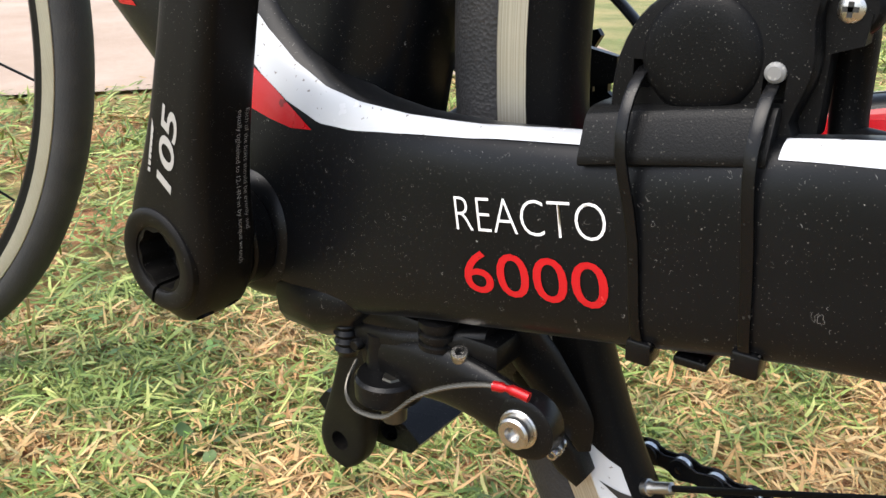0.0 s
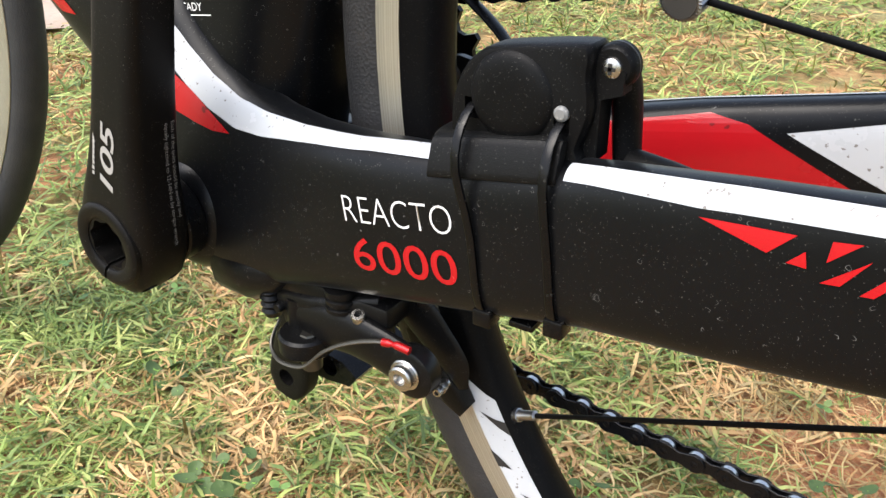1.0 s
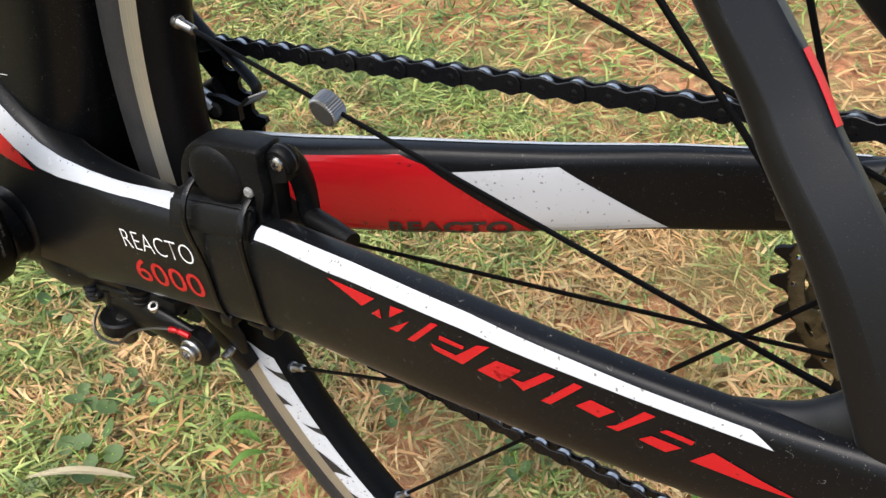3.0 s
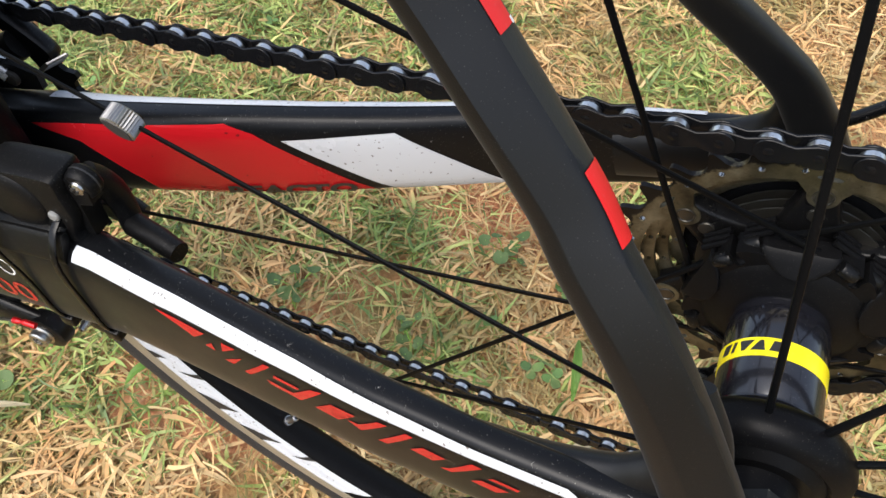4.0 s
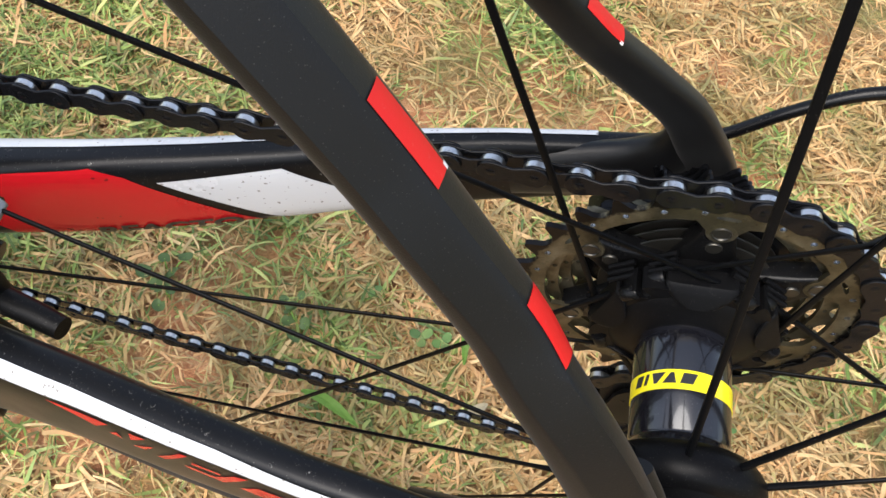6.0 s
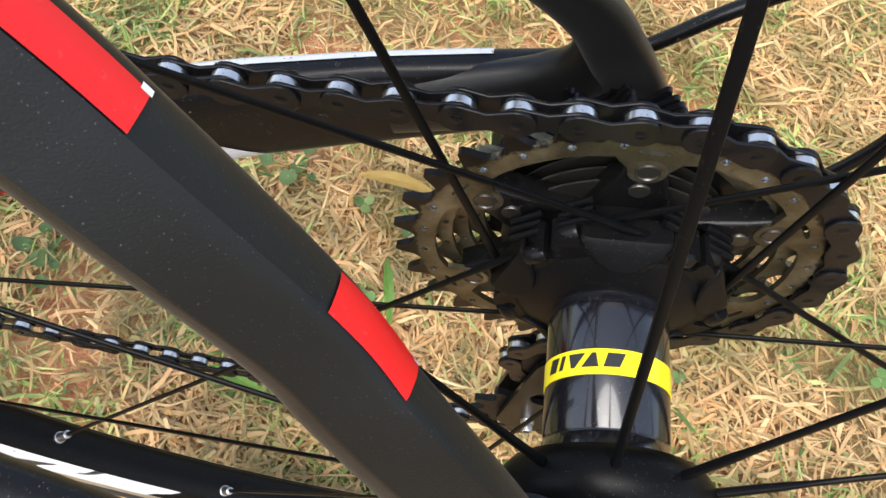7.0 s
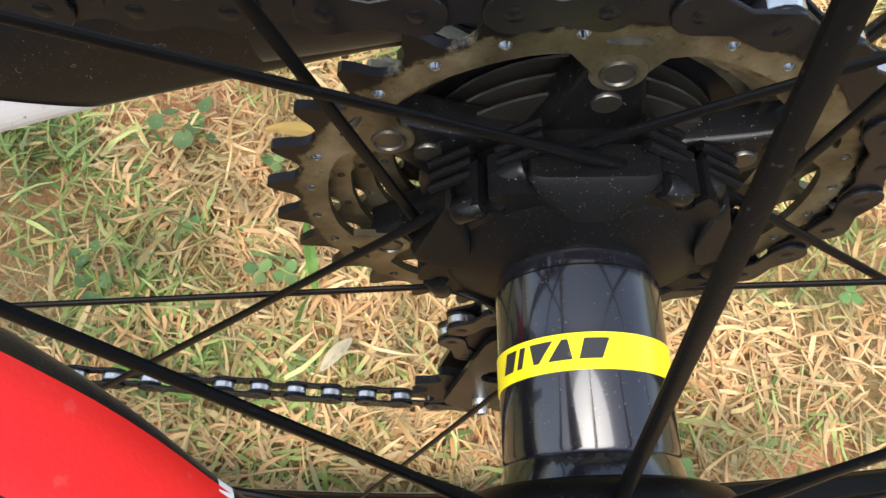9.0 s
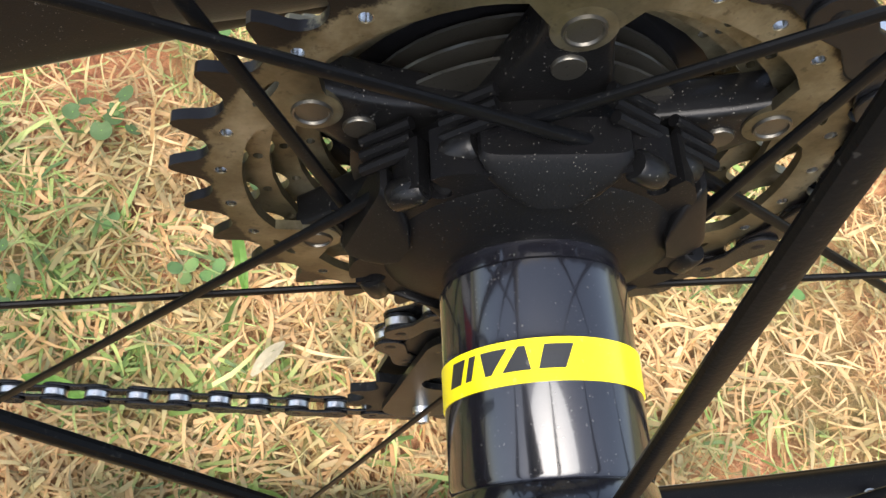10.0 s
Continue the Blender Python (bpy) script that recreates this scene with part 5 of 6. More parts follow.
def resample(pts, pitch):
    p = [Vector((x, z)) for x, z in pts]
    out, left = [p[0].copy()], pitch
    for a, b in zip(p, p[1:]):
        seg = (b - a).length
        at = 0.0
        while seg - at >= left:
            at += left
            out.append(a.lerp(b, at / seg))
            left = pitch
        left -= seg - at
    return out


def link_outline(waist, end):
    out = []
    for cx, a0, a1 in ((0.0127, -100, 100), (0.0, 80, 280)):
        for i in range(9):
            a = math.radians(a0 + (a1 - a0) * i / 8)
            out.append((cx + end * math.cos(a), end * math.sin(a)))
        out.append((0.0127 * 0.5, waist if cx > 0 else -waist))
    return out


def link_mesh(name, half, thick, waist, end, pins):
    plates = []
    for s in (-1, 1):
        one = plate(link_outline(waist, end), [], thick)
        rims = [e for e in one.edges if len(e.link_faces) == 2 and e.calc_face_angle(0.0) > 1.2]
        bmesh.ops.bevel(one, geom=rims, offset=0.0002, segments=1, affect="EDGES")
        plates.append(moved(one, pose(0, s * half, 0)))
    if pins:
        for cx in (0.0, 0.0127):
            plates.append(lathe([(-half - 0.0007, 0.0), (-half - 0.0007, 0.0010), (-half - 0.0005, 0.0015), (half + 0.0005, 0.0015), (half + 0.0007, 0.0010), (half + 0.0007, 0.0)], (cx, 0, 0), k=10))
    bm = joined(*plates)
    me = bpy.data.meshes.new(name)
    bm.to_mesh(me)
    bm.free()
    me.materials.append(M["chain"])
    return me


OUTER = link_mesh("outer_link", 0.00240, 0.0009, 0.0026, 0.0042, True)
INNER = link_mesh("inner_link", 0.00150, 0.0008, 0.0027, 0.0041, False)
roller_bm = lathe([(-0.0012, 0.0), (-0.0012, 0.0034), (-0.0009, 0.00385), (0.0009, 0.00385), (0.0012, 0.0034), (0.0012, 0.0)], k=16)
ROLLER = bpy.data.meshes.new("roller")
roller_bm.to_mesh(ROLLER)
roller_bm.free()
ROLLER.materials.append(M["roller"])
knots = resample(chain_line(), 0.0127)
knots3 = [Vector((p.x, chain_y(p.x, p.y), p.y)) for p in knots]
for i, (a, b) in enumerate(zip(knots3, knots3[1:])):
    part_mesh("outer_link" if i % 2 else "inner_link", OUTER if i % 2 else INNER, None, chain, matrix=axes(a, b - a, Vector((0, 1, 0))))
for a, b in zip(knots3, knots3[1:]):
    part_mesh("roller", ROLLER, None, chain, matrix=axes(a, b - a, Vector((0, 1, 0))))


# ---------------------------------------------------------------- rear brake
brake = holder("rear_brake", bike, "black direct-mount rear brake under the bottom bracket")
brake.location = (-0.0033, 0.0, 0.0)


def hex_bolt(name, place, way, r, parent, socket=True):
    d = Vector(way).normalized()
    m = axes(place, d, d.orthogonal())
    prof = [(-0.004, 0.0), (-0.004, r * 1.25), (0.0008, r * 1.25), (0.0012, r * 1.15), (0.0012, r), (0.0038, r), (0.0044, r * 0.86)]
    head = joined(lathe(prof + [(0.0044, r * 0.5), (0.0022, r * 0.45), (0.0022, 0.0)], axis="x", k=28))
    return part(name, head, M["steel"], parent, "bright steel socket bolt", matrix=m)


def brake_parts():
    # Left lever arm from its pivot back to the shoe bolt.
    line = smooth_path([(0.058, -0.0335, 0.2420), (0.074, -0.0355, 0.2430), (0.090, -0.0365, 0.2450), (0.104, -0.0370, 0.2440), (0.116, -0.0365, 0.2405), (0.1235, -0.0360, 0.2375)], 6)
    n = len(line)
    arm = sweep(line, [interp(i / (n - 1), [0, 0.3, 0.6, 0.85, 1], [0.0075, 0.0100, 0.0095, 0.0095, 0.0088]) for i in range(n)], 24, 0.42)
    part("brake_arm", arm, M["anod"], brake, "black forged left brake arm")
    part("arm_boss", lathe([(-0.0405, 0.0), (-0.0405, 0.0085), (-0.0397, 0.0098), (-0.0340, 0.0102), (-0.0325, 0.0094), (-0.0325, 0.0)], (0.1212, 0, 0.2390), k=36), M["anod"], brake, "round arm end at the shoe bolt")
    hex_bolt("shoe_bolt", (0.1205, -0.0405, 0.2395), (0.05, -1, 0.05), 0.0048, brake)
    hex_bolt("pivot_bolt", (0.0975, -0.0362, 0.2518), (0.1, -0.45, 1), 0.0029, brake)
    # Fin of the shoe holder that stands up beside the rim.
    fin = smooth_path([(0.1040, -0.0225, 0.2700), (0.1090, -0.0215, 0.2580), (0.1180, -0.0205, 0.2460), (0.1265, -0.0195, 0.2350), (0.1310, -0.0190, 0.2235)], 6)
    m = len(fin)
    part("spring_plate", sweep(fin, [interp(i / (m - 1), [0, 0.4, 0.8, 1], [0.0075, 0.0085, 0.0062, 0.0022]) for i in range(m)], 16, 0.22), M["anod"], brake, "black curved side plate")
    shoe = loft([ring_at((x, -0.0165 + 0.002 * abs(k - 2) / 2, z), (0.55, 0, 0.83), (0, 1, 0), w, 0.0042, 4.0, 20) for k, (x, z, w) in enumerate(((0.1055, 0.2420, 0.0025), (0.1100, 0.2370, 0.0058), (0.1175, 0.2270, 0.0064), (0.1250, 0.2170, 0.0062), (0.1300, 0.2105, 0.0030)))])
    part("brake_shoe", shoe, M["rubber"], brake, "black brake shoe on the rim")
    hex_bolt("shoe_screw", (0.1235, -0.0225, 0.2235), (0.1, -1, 0), 0.0019, brake)
    # Linkage and cable clamp in front of the wheel.
    part("pivot_body", loft([ring_at((x, -0.022, z), (0, 1, 0), (0, 0, 1), w, h, 3.0, 24) for x, z, w, h in ((0.048, 0.2475, 0.010, 0.0045), (0.056, 0.2480, 0.0150, 0.0065), (0.074, 0.2500, 0.0160, 0.0068), (0.092, 0.2540, 0.0150, 0.0075), (0.104, 0.2580, 0.012, 0.006))]), M["anod"], brake, "black brake pivot body")
    part("pivot_body", loft([ring_at((x, 0.020, z), (0, 1, 0), (0, 0, 1), w, h, 3.0, 24) for x, z, w, h in ((0.048, 0.2475, 0.010, 0.0045), (0.056, 0.2480, 0.0150, 0.0065), (0.074, 0.2500, 0.0160, 0.0068), (0.092, 0.2540, 0.0150, 0.0075), (0.104, 0.2580, 0.012, 0.006))]), M["anod"], brake, "black brake pivot body")
    part("mount_plate", box((0.052, -0.036, 0.2500), (0.110, 0.036, 0.2600), 0.003), M["anod"], brake, "black mounting block under the stays")
    clamp = lathe([(-0.0040, 0.0), (-0.0040, 0.0100), (-0.003, 0.0112), (0.0035, 0.0112), (0.0046, 0.0102), (0.0046, 0.0)], (0.0690, -0.0365, 0.2335), axis="z", k=36)
    part("cable_clamp", clamp, M["anod"], brake, "round black cable clamp")
    part("clamp_bolt", lathe([(0.0, 0.0), (0.0, 0.0036), (0.0008, 0.0032), (0.0008, 0.0)], (0.0722, -0.0385, 0.2380), axis="z", k=6), M["rivet"], brake, "dull steel clamp bolt")
    part("clamp_nut", lathe([(-0.006, 0.0), (-0.006, 0.0040), (0.0, 0.0044), (0.0, 0.0)], (0.0725, -0.0385, 0.2290), axis="z", k=20), M["rivet"], brake, "dull brass nut")
    part("adjuster", lathe([(-0.004, 0.0), (-0.004, 0.0034)] + [(-0.003 + 0.0015 * k, 0.0046 if k % 2 else 0.0037) for k in range(10)] + [(0.012, 0.0045), (0.012, 0.0)], (0.0500, -0.0350, 0.2420), axis="z", k=16), M["anod"], brake, "small black cable stop")
    part("screw", lathe([(-0.0395, 0.0), (-0.0395, 0.0016), (-0.0385, 0.0022), (-0.034, 0.0022), (-0.034, 0.0)], (0.0570, 0, 0.2450), k=14), M["anod"], brake)
    part("spring_coil", lathe([(-0.0075, 0.0), (-0.0075, 0.0062), (-0.0060, 0.0062), (-0.0055, 0.0052), (-0.0045, 0.0052), (-0.0040, 0.0062), (-0.0025, 0.0062), (-0.0020, 0.0052), (-0.0010, 0.0052), (-0.0005, 0.0062), (0.0015, 0.0062), (0.0015, 0.0)], (0.0880, -0.0350, 0.2610), axis="z", k=24), M["anod"], brake, "black ribbed pivot boot")
    part("arm_post", lathe([(-0.010, 0.0), (-0.010, 0.0060), (0.008, 0.0052), (0.008, 0.0)], (0.0640, -0.0330, 0.2420), axis="z", k=24), M["anod"], brake, "black upright clamp post")
    # Right arm, mirrored.
    part("brake_arm", sweep([(p.x, -p.y, p.z) for p in line], [interp(i / (n - 1), [0, 0.3, 0.6, 0.85, 1], [0.0065, 0.0085, 0.0085, 0.0098, 0.0088]) for i in range(n)], 20, 0.45), M["anod"], brake, "black forged right brake arm")
    # Frayed inner cable with its crimped end.
    cable = smooth_path([(0.0585, -0.0400, 0.2405), (0.0590, -0.0450, 0.2360), (0.0612, -0.0482, 0.2322), (0.0670, -0.0494, 0.2295), (0.0780, -0.0490, 0.2315), (0.0880, -0.0470, 0.2410), (0.0990, -0.0455, 0.2478), (0.1110, -0.0445, 0.2525), (0.1170, -0.0440, 0.2530)], 8)
    strands = []
    for s in range(5):
        a0 = 2 * math.pi * s / 5
        strands.append(sweep([p + Vector((0, math.cos(a0 + 1.1 * i), math.sin(a0 + 1.1 * i))) * 0.00048 for i, p in enumerate(cable)], 0.00045, 6))
    part("brake_cable", joined(*strands), M["rivet"], brake, "loose grey stranded steel cable end")
    cap = smooth_path([(0.1140, -0.0442, 0.2530), (0.1195, -0.0438, 0.2535), (0.1250, -0.0434, 0.2528)], 6)
    c = len(cap)
    part("cable_cap", sweep(cap, [0.0015 if i not in (4, 5) else 0.0010 for i in range(c)], 14), M["redmetal"], brake, "red anodised crimped cable cap")


brake_parts()


# ---------------------------------------------------------------- derailleurs
def front_derailleur():
    fd = holder("front_derailleur", bike, "worn black front derailleur cage")
    hook = smooth_path([(0.072, 0.0350, 0.378), (0.084, 0.0350, 0.366), (0.0945, 0.0355, 0.356), (0.1045, 0.0360, 0.3480), (0.1120, 0.0365, 0.3395), (0.1085, 0.0365, 0.3330)], 5)
    part("cage_plate", sweep(hook, 0.0034, 14, 0.4, (0, 1, 0)), M["anod"], fd, "black outer cage plate")
    part("cage_plate", moved(plate([(0.060, 0.352), (0.075, 0.344), (0.0845, 0.334), (0.0935, 0.3275), (0.0985, 0.3300), (0.0990, 0.3215), (0.086, 0.3195), (0.078, 0.326), (0.066, 0.340)], [], 0.0016), pose(0, 0.0305, 0)), M["anod"], fd, "black inner cage plate")
    bridge = loft([ring_at((0.108 + 0.003 * k, 0.0310 + 0.0033 * k, 0.3335 + 0.001 * k), (0.75, 0, 0.66), (-0.66, 0, 0.75), 0.0046, 0.0010, 4.0, 12) for k in range(3)])
    part("cage_bridge", bridge, M["nipple"], fd, "worn bright cage bridge")
    part("link_arm", sweep([(0.058, 0.026, 0.352), (0.075, 0.0265, 0.341), (0.0935, 0.027, 0.3295)], [0.0050, 0.0042, 0.0052], 14, 0.5, (0, 1, 0)), M["steel"], fd, "bright link arm")
    part("link_plate", moved(plate([(0.078, 0.334), (0.086, 0.324), (0.0955, 0.3225), (0.1085, 0.3260), (0.1085, 0.3340), (0.098, 0.336)], [], 0.003), pose(0, 0.0275, 0)), M["anod"], fd)
    part("pivot_rivet", lathe([(0.0240, 0.0), (0.0240, 0.0030), (0.0245, 0.0036), (0.029, 0.0036), (0.029, 0.0)], (0.0945, 0, 0.3289), k=20), M["pin"], fd, "dark pivot rivet")
    part("mount", box((0.038, 0.012, 0.345), (0.064, 0.036, 0.376), 0.004), M["anod"], fd, "black mounting arm")


front_derailleur()


def pulley(x, z, y, parent):
    outline, _ = sprocket_outline(11, 0.0020)
    part("pulley", moved(plate(outline, [circle2(0, 0, 0.0045, 14)], 0.0028), Matrix.Translation((x, y, z))), M["rubber"], parent, "black toothed pulley")


def rear_derailleur():
    rd = holder("rear_derailleur", bike, "black rear derailleur with a two-pulley cage")
    pulley(0.4140, 0.2590, 0.0222, rd), pulley(0.4080, 0.2030, 0.0222, rd)
    for y, grow in ((0.0185, 0.0), (0.0295, 0.002)):
        out = []
        for cx, cz, r, a0, a1 in ((0.4140, 0.2590, 0.0135 + grow, 10, 170), (0.4080, 0.2030, 0.0125 + grow, 190, 350)):
            out += [(cx + r * math.cos(math.radians(a0 + (a1 - a0) * i / 10)), cz + r * math.sin(math.radians(a0 + (a1 - a0) * i / 10))) for i in range(11)]
        part("cage_plate", moved(plate(out, [circle2(0.4110, 0.2310, 0.0070, 16)], 0.0020), pose(0, y, 0)), M["anod"], rd, "black cage plate")
    for z, x in ((0.2590, 0.4140), (0.2030, 0.4080)):
        hex_bolt("pulley_bolt", (x, 0.0170, z), (0, -1, 0), 0.0024, rd)
    body = smooth_path([(0.4140, 0.034, 0.2560), (0.4230, 0.050, 0.2700), (0.4260, 0.066, 0.2950), (0.4190, 0.076, 0.3180)], 5)
    part("body", sweep(body, 0.0125, 18, 0.8), M["anod"], rd, "black derailleur body")
    part("hanger", moved(plate([(0.398, 0.345), (0.414, 0.345), (0.424, 0.330), (0.425, 0.312), (0.414, 0.308), (0.408, 0.322)], [], 0.006), pose(0, 0.068, 0)), M["anod"], rd, "black derailleur hanger")
    loop = smooth_path([(0.392, 0.075, 0.352), (0.410, 0.0790, 0.3600), (0.428, 0.0815, 0.3745), (0.448, 0.0830, 0.3870), (0.472, 0.0840, 0.3900), (0.492, 0.0840, 0.3720), (0.496, 0.0820, 0.3400), (0.478, 0.078, 0.3080), (0.446, 0.074, 0.2980)], 8)
    part("cable_housing", sweep(loop, 0.0023, 14), M["tie"], rd, "glossy black cable housing")


rear_derailleur()

# ---------------------------------------------------------------- front wheel
front = holder("front_wheel", bike, "black front wheel turned to one side")
HUB_FRONT = Vector((-0.627, 0.0, 0.336))
steer = Matrix.Translation(HUB_FRONT) @ Matrix.Rotation(math.radians(18), 4, "Z") @ Matrix.Translation(-HUB_FRONT)
wheel_shell(front, HUB_FRONT, steer)
for i in range(18):
    t = 20.0 * i + 6
    a = on_wheel(t + (50 if i % 2 else -50), 0.018, 0.03 if i % 2 else -0.03, HUB_FRONT)
    b = on_wheel(t, 0.2905, 0.001 if i % 2 else -0.001, HUB_FRONT)
    part("spoke", sweep([a, b], 0.0010, 8), M["spoke"], front, matrix=steer)
part("hub_shell", lathe([(-0.048, 0.0), (-0.048, 0.008), (-0.034, 0.010), (-0.032, 0.020), (-0.028, 0.020), (-0.026, 0.012), (0.026, 0.012), (0.028, 0.020), (0.032, 0.020), (0.034, 0.010), (0.048, 0.008), (0.048, 0.0)], HUB_FRONT, k=32), M["hub"], front, "black front hub", matrix=steer)


# ---------------------------------------------------------------- speed sensor tied to the left chainstay
def sensor():
    ob = holder("speed_sensor")
    tagged(ob, "dusty black plastic speed sensor zip-tied on the chainstay", "bike sensor")
    # Housing: a rounded case that leans along the stay.
    outline = [(0.1435, 0.3265), (0.1440, 0.3400), (0.1475, 0.3500), (0.1535, 0.3565), (0.1620, 0.3590), (0.1830, 0.3618), (0.1865, 0.3600), (0.1862, 0.3540), (0.1870, 0.3480), (0.1868, 0.3420), (0.1840, 0.3330), (0.1835, 0.3265)]
    fine = smooth_path([(x, 0, z) for x, z in outline] + [(outline[0][0], 0, outline[0][1])], 3)[:-1]
    cx, cz = 0.166, 0.343

    def slab(y, k):
        return [Vector((cx + (p.x - cx) * k, y, cz + (p.z - cz) * k)) for p in fine]

    shell = loft([slab(-0.0395, 0.90), slab(-0.0392, 0.955), slab(-0.0380, 0.985), slab(-0.0355, 1.0), slab(-0.0290, 0.99), slab(-0.0258, 0.95), slab(-0.0245, 0.88)])
    notches = [box((x - 0.0023, -0.0460, 0.3372), (x + 0.0023, -0.0352, 0.3432), 0.0) for x in (0.1515, 0.1795)]
    part("housing", carved(shell, *notches), M["plastic"], ob, "dusty black plastic sensor case")
    disc = lathe([(-0.0416, 0.0), (-0.0416, 0.0040), (-0.0415, 0.0070), (-0.0412, 0.0094), (-0.0407, 0.0112), (-0.0400, 0.0124), (-0.0392, 0.0130), (-0.0385, 0.0131)], (0.1640, 0, 0.3452), k=48)
    part("battery_cover", disc, M["plastic"], ob, "round domed battery cover")
    led = lathe([(-0.0408, 0.0), (-0.0408, 0.0014), (-0.0402, 0.0021), (-0.0390, 0.0022), (-0.0390, 0.0)], (0.1795, 0, 0.3432), k=24)
    part("indicator", led, M["grey_led"], ob, "round pale grey indicator")
    # Rubber saddle between the case and the stay.
    base = loft([ring_at((x, -0.0330, z), (0, 1, 0), (0.0, 0.25, 1), w, 0.0052, 4.0, 24) for x, z, w in ((0.1390, 0.3262, 0.0090), (0.1410, 0.3270, 0.0108), (0.1740, 0.3315, 0.0112), (0.1785, 0.3320, 0.0106), (0.1805, 0.3322, 0.0080))])
    part("saddle", base, M["rubber"], ob, "black rubber saddle pad")
    flap = loft([ring_at((x, -0.0438, z), (0, 0.35, 1), (0, 1, -0.35), 0.0058, 0.0018, 4.0, 16) for x, z in ((0.1405, 0.3245), (0.150, 0.3262), (0.168, 0.3290), (0.182, 0.3310))])
    part("saddle_lip", flap, M["rubber"], ob, "black saddle lip on the stripe")
    bracket = plate([(0.1838, 0.3300), (0.1880, 0.3300), (0.1882, 0.3470), (0.1940, 0.3490), (0.1945, 0.3550), (0.1845, 0.3600)], [], 0.0075, pose(0, -0.0312, 0))
    part("arm_bracket", bracket, M["plastic"], ob, "black bracket that carries the arm's pivot", smooth=False)
    # Pivoting arm with its screw and pickup pin.
    knuckle = lathe([(-0.0345, 0.0), (-0.0345, 0.0048), (-0.0338, 0.0056), (-0.0322, 0.0060), (-0.0290, 0.0060), (-0.0280, 0.0052), (-0.0280, 0.0)], (0.1905, 0, 0.3557), k=40)
    arm_line = smooth_path([(0.1898, -0.0290, 0.3557), (0.1908, -0.0255, 0.3500), (0.1908, -0.0226, 0.3420), (0.1910, -0.0215, 0.3335), (0.1920, -0.0222, 0.3245)], 6)
    arm = part("swing_arm", sweep(arm_line, [0.0052 - 0.0006 * i / 24 for i in range(25)], 16, 0.85, (0, 1, 0)), M["plastic"], ob, "curved black pickup arm")
    part("knuckle", knuckle, M["plastic"], arm, "round arm pivot")
    part("groove", lathe([(-0.0312, 0.0058), (-0.0312, 0.0062), (-0.0306, 0.0062), (-0.0306, 0.0058)], (0.1905, 0, 0.3557), k=40, closed=True), M["ink"], arm, "dark ring groove")
    screw = lathe([(-0.0358, 0.0), (-0.0358, 0.0014), (-0.0352, 0.0026), (-0.0340, 0.0031), (-0.0335, 0.0031), (-0.0335, 0.0)], (0.1905, 0, 0.3557), k=28)
    part("screw", screw, M["steel"], arm, "bright cross-head screw")
    # The recess is a raised black cross; its shade is put in as colour.
    cross = joined(box((0.1890, -0.0362, 0.3552), (0.1920, -0.0350, 0.3562), 0.0), box((0.1900, -0.0362, 0.3542), (0.1910, -0.0350, 0.3572), 0.0))
    part("screw_cross", cross, M["ink"], arm, "raised black cross in place of the recess's shade", smooth=False)
    pin = sweep([(0.1938, -0.0235, 0.3265), (0.2060, -0.0262, 0.3262), (0.2160, -0.0288, 0.3258)], [0.0046, 0.0044, 0.0040], 20)
    part("pickup_pin", pin, M["plastic"], arm, "black cylindrical pickup")
    for piece in ob.children:
        piece.matrix_basis = pose(-0.0068, 0.0, 0.0023) @ piece.matrix_basis
    # Zip ties round the stay.
    for x, z_off, head_x in ((0.1447, 0.0, 0.1517), (0.1727, 0.0, 0.1767)):
        pts = []
        for k in range(25):
            s = math.radians(64 + 266 * k / 24)
            lean = (head_x - x) * min(1.0, k / 14)
            pts.append(stay_point(x + lean, s, -1, 0.0010))
        top = [Vector((x, y, z)) for y, z in ((-0.0365, 0.3440), (-0.0395, 0.3436), (-0.0432, 0.3420), (-0.0462, 0.3392), (-0.0480, 0.3352), (-0.0490, 0.3310), (-0.0497, 0.3268), (-0.0500, 0.3225))]
        outer = [p for p in pts if p.y < -0.030 and p.z < 0.316]
        strip = top + outer
        for _ in range(3):
            strip = [strip[0]] + [(p + 2 * q + r) / 4 for p, q, r in zip(strip, strip[1:], strip[2:])] + [strip[-1]]
        for p in strip:
            yc, aw, zc, bw = stay_box(p.x)
            q = min(1.0, abs(p.z - zc) / bw)
            p.y = min(p.y, -yc - aw * (1 - q ** STAY_N) ** (1 / STAY_N) - 0.0009) if q < 0.97 else p.y
        rings = []
        for i, p in enumerate(strip):
            d = (strip[min(i + 1, len(strip) - 1)] - strip[max(i - 1, 0)]).normalized()
            side = Vector((1, 0, 0)) - d * d.x
            side.normalize()
            rings.append(ring_at(p, side, side.cross(d), 0.0014, 0.0006, 4.0, 10))
        tie = part("zip_tie", loft(rings), M["tie"], ob, "black nylon zip tie")
        h = stay_point(head_x, math.radians(228), -1, 0.0)
        part("tie_head", moved(box((-0.0032, -0.0030, -0.0035), (0.0032, 0.0040, 0.0025), 0.0008), Matrix.Translation((head_x + 0.0005, h.y + 0.001, h.z - 0.0022))), M["tie"], tie, "square tie head")
    part("tie_tail", box((0.1592, -0.0420, 0.2755), (0.1677, -0.0300, 0.2780), 0.0008), M["tie"], ob, "cut black tie tail")
    return ob


sensor()


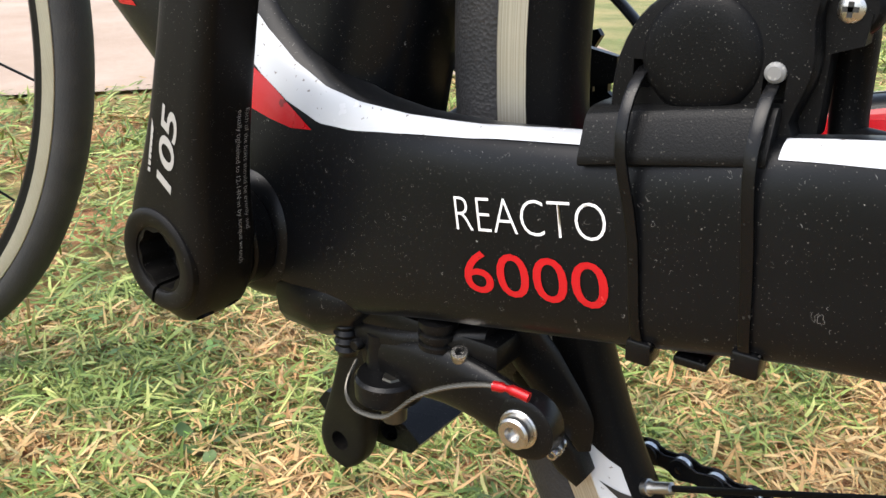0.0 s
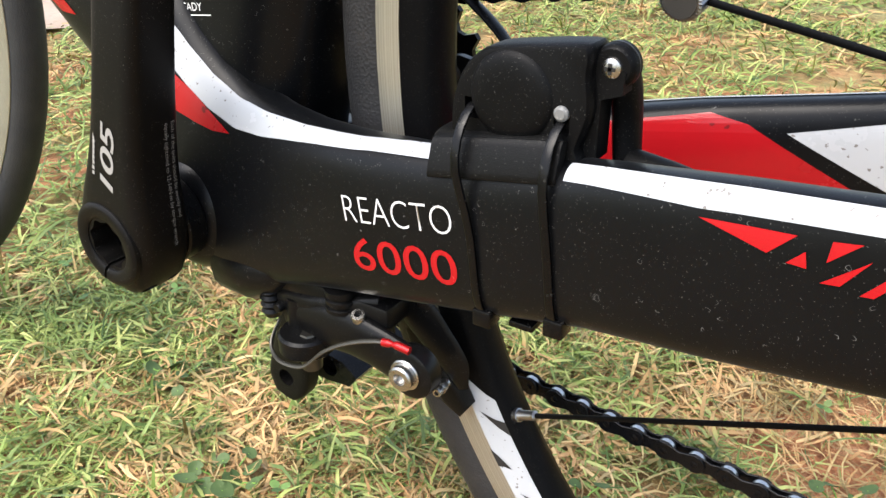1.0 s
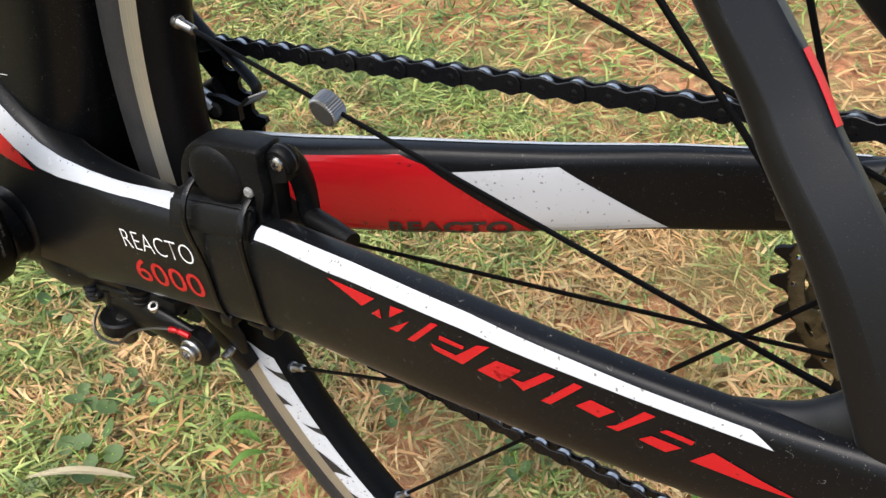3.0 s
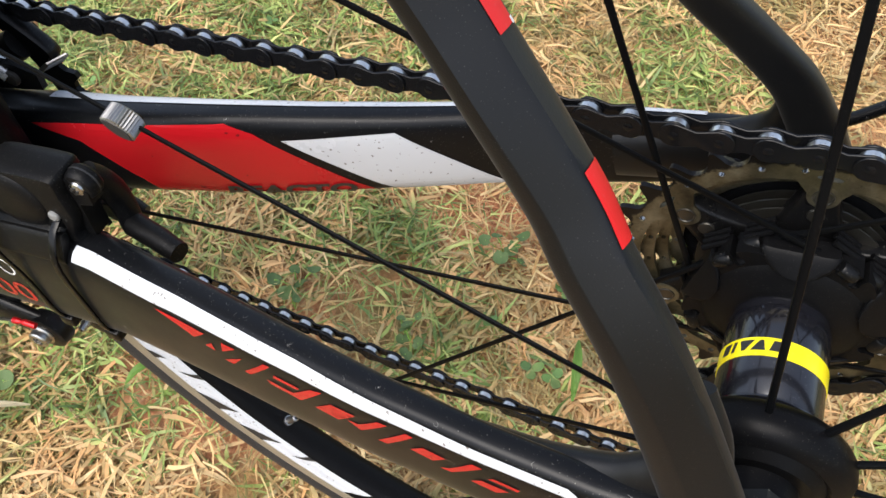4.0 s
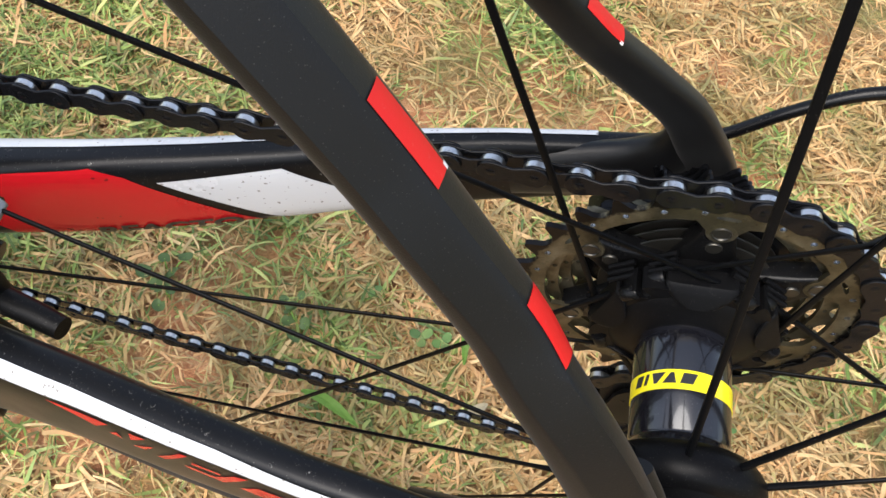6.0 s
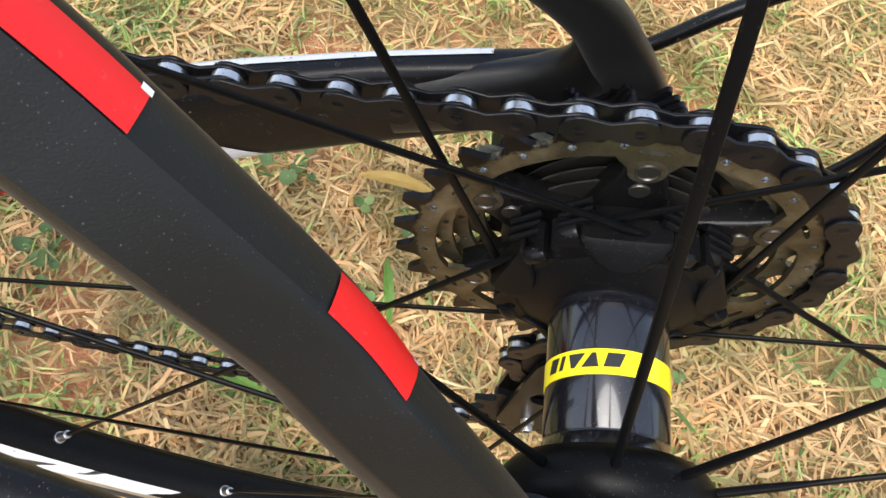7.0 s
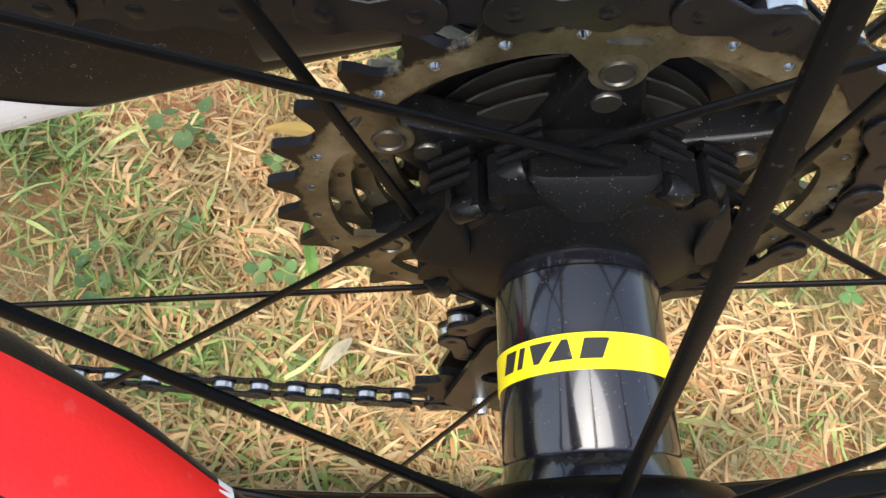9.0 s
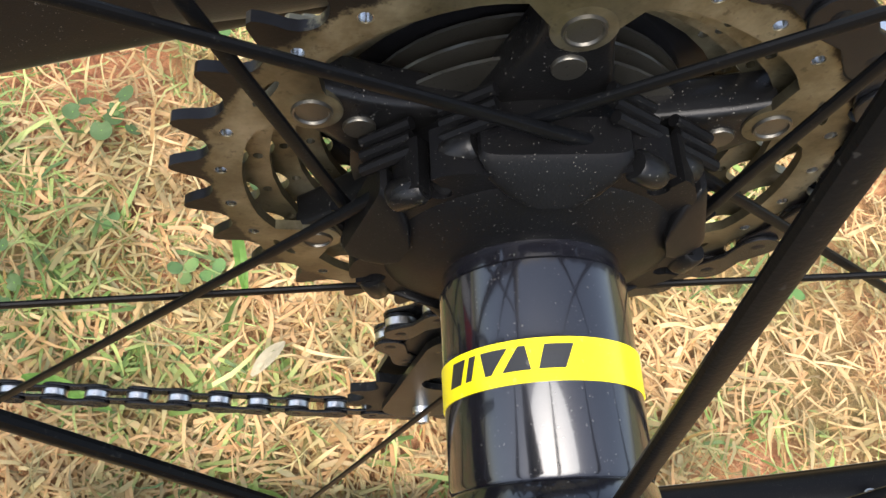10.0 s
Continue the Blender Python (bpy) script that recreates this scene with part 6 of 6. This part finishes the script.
def spoke_magnet():
    t = LEFT_FIRST
    a, b = on_wheel(t + 1.0, 0.0236, -0.0400), on_wheel(t, 0.2932, -0.0035)
    p = a.lerp(b, 0.703)
    d = (b - a).normalized()
    ob = holder("spoke_magnet")
    tagged(ob, "silver ribbed spoke magnet clipped on a black spoke", "magnet")
    m = axes(p + Vector((-0.0005, -0.0010, 0.0002)), Vector((-0.12, -0.92, -0.25)), Vector((0, 0, 1)))
    ribs = []
    for s, dr in ((-0.0034, -0.0006), (-0.0030, 0.0), (0.0030, 0.0), (0.0034, -0.0006)):
        ribs.append([Vector((s, (0.0058 + dr + (0.0004 if k % 2 else 0.0)) * math.cos(2 * math.pi * k / 72), (0.0058 + dr + (0.0004 if k % 2 else 0.0)) * math.sin(2 * math.pi * k / 72))) for k in range(72)])
    part("magnet_body", loft(ribs), M["nipple"], ob, "ribbed bright metal magnet", smooth=False, matrix=m)
    part("magnet_face", lathe([(0.0030, 0.0), (0.0030, 0.0051), (0.0036, 0.0049), (0.0037, 0.0)], axis="x", k=36), M["pin"], ob, "dull grey magnet face", matrix=m)
    clip = sweep([p - d * 0.0038, p + d * 0.0038], 0.0036, 14, 1.1, (0, 1, 0))
    part("clip", clip, M["tie"], ob, "black plastic clip")


spoke_magnet()

# ---------------------------------------------------------------- fallen leaves
leaf("fallen_leaf", 0.056, 0.011, 0.006, M["leaf_dry"], pose(0.303, 0.239, 0.022, 4, 2, -6), "long yellow dry leaf lying on the lawn")
leaf("fallen_leaf", 0.026, 0.008, 0.003, M["leaf_pale"], pose(0.346, 0.081, 0.020, 0, 2, 49), "small pale curled leaf lying on the lawn")
leaf("grass_leaf", 0.050, 0.008, 0.012, M["leaf_green"], pose(0.232, 0.081, 0.020, 0, -3, -22), "broad fresh green blade in the lawn")
leaf("grass_leaf", 0.042, 0.008, 0.010, M["leaf_green"], pose(-0.001, 0.054, 0.016, 0, -14, 25), "broad fresh green blade in the lawn")
leaf("grass_leaf", 0.046, 0.007, 0.012, M["leaf_green"], pose(0.341, 0.127, 0.018, 0, -14, 101), "broad fresh green blade in the lawn")
leaf("grass_leaf", 0.078, 0.007, 0.008, M["leaf_pale"], pose(-0.091, -0.051, 0.020, 0, 1, 29), "long dead straw-coloured blade lying on the lawn")
leaf("grass_leaf", 0.030, 0.007, 0.008, M["leaf_green"], pose(0.032, 0.025, 0.018, 0, -4, 58), "broad fresh green blade in the lawn")
leaf("grass_leaf", 0.026, 0.006, 0.006, M["leaf_green"], pose(0.013, 0.054, 0.018, 0, -4, 2), "broad fresh green blade in the lawn")


def weed(x, y, count, size, seed):
    """A low plant of round, slightly cupped leaves on short stalks."""
    rng = random.Random(seed)
    plant = holder("weed")
    plant.location = (x, y, 0.0)
    for k in range(count):
        a, d = 2.4 * k + rng.uniform(-0.3, 0.3), size * (0.35 + 0.45 * k ** 0.5)
        r, z = size * rng.uniform(0.30, 0.50), rng.uniform(0.008, 0.019)
        tilt, lean = rng.uniform(-0.6, 0.6), rng.uniform(-0.6, 0.6)
        bm = bmesh.new()
        mid = bm.verts.new((0, 0, 0))
        rings = []
        for q, f in ((0.55, 0.06), (1.0, 0.2)):
            rings.append([bm.verts.new((r * q * (1 - (0.35 if j == 0 else 0.0)) * math.cos(2 * math.pi * j / 14), r * q * (1 - (0.35 if j == 0 else 0.0)) * math.sin(2 * math.pi * j / 14), r * f * (1 + 0.5 * math.cos(4 * math.pi * j / 14)))) for j in range(14)])
        for j in range(14):
            n = (j + 1) % 14
            bm.faces.new((mid, rings[0][j], rings[0][n]))
            bm.faces.new((rings[0][j], rings[1][j], rings[1][n], rings[0][n]))
        m = Matrix.Translation((d * math.cos(a), d * math.sin(a), z)) @ Matrix.Rotation(tilt, 4, "X") @ Matrix.Rotation(lean, 4, "Y") @ Matrix.Rotation(a + 3.1, 4, "Z")
        blade = part("leaf_blade", bm, M["leaf_weed"], plant, matrix=m)
        foot, top = Vector((0.2 * d * math.cos(a), 0.2 * d * math.sin(a), 0.0)), Vector((d * math.cos(a), d * math.sin(a), z))
        part("stalk", sweep([foot, (foot + top) / 2 + Vector((0, 0, 0.003)), top], 0.0006, 6), M["leaf_green"], plant)
    return tagged(plant, "low broad-leaved green weed growing in the lawn", "weed", group="weeds in the lawn")


for i, (x, y, count, size) in enumerate(((-0.111, 0.042, 9, 0.017), (-0.077, -0.014, 7, 0.018), (-0.234, 0.102, 6, 0.017), (0.251, 0.248, 6, 0.014), (0.201, 0.146, 4, 0.012), (0.102, 0.157, 5, 0.014), (0.214, 0.134, 3, 0.013), (0.345, 0.215, 4, 0.013), (0.109, 0.138, 3, 0.012))):
    weed(x, y, count, size, 40 + i)
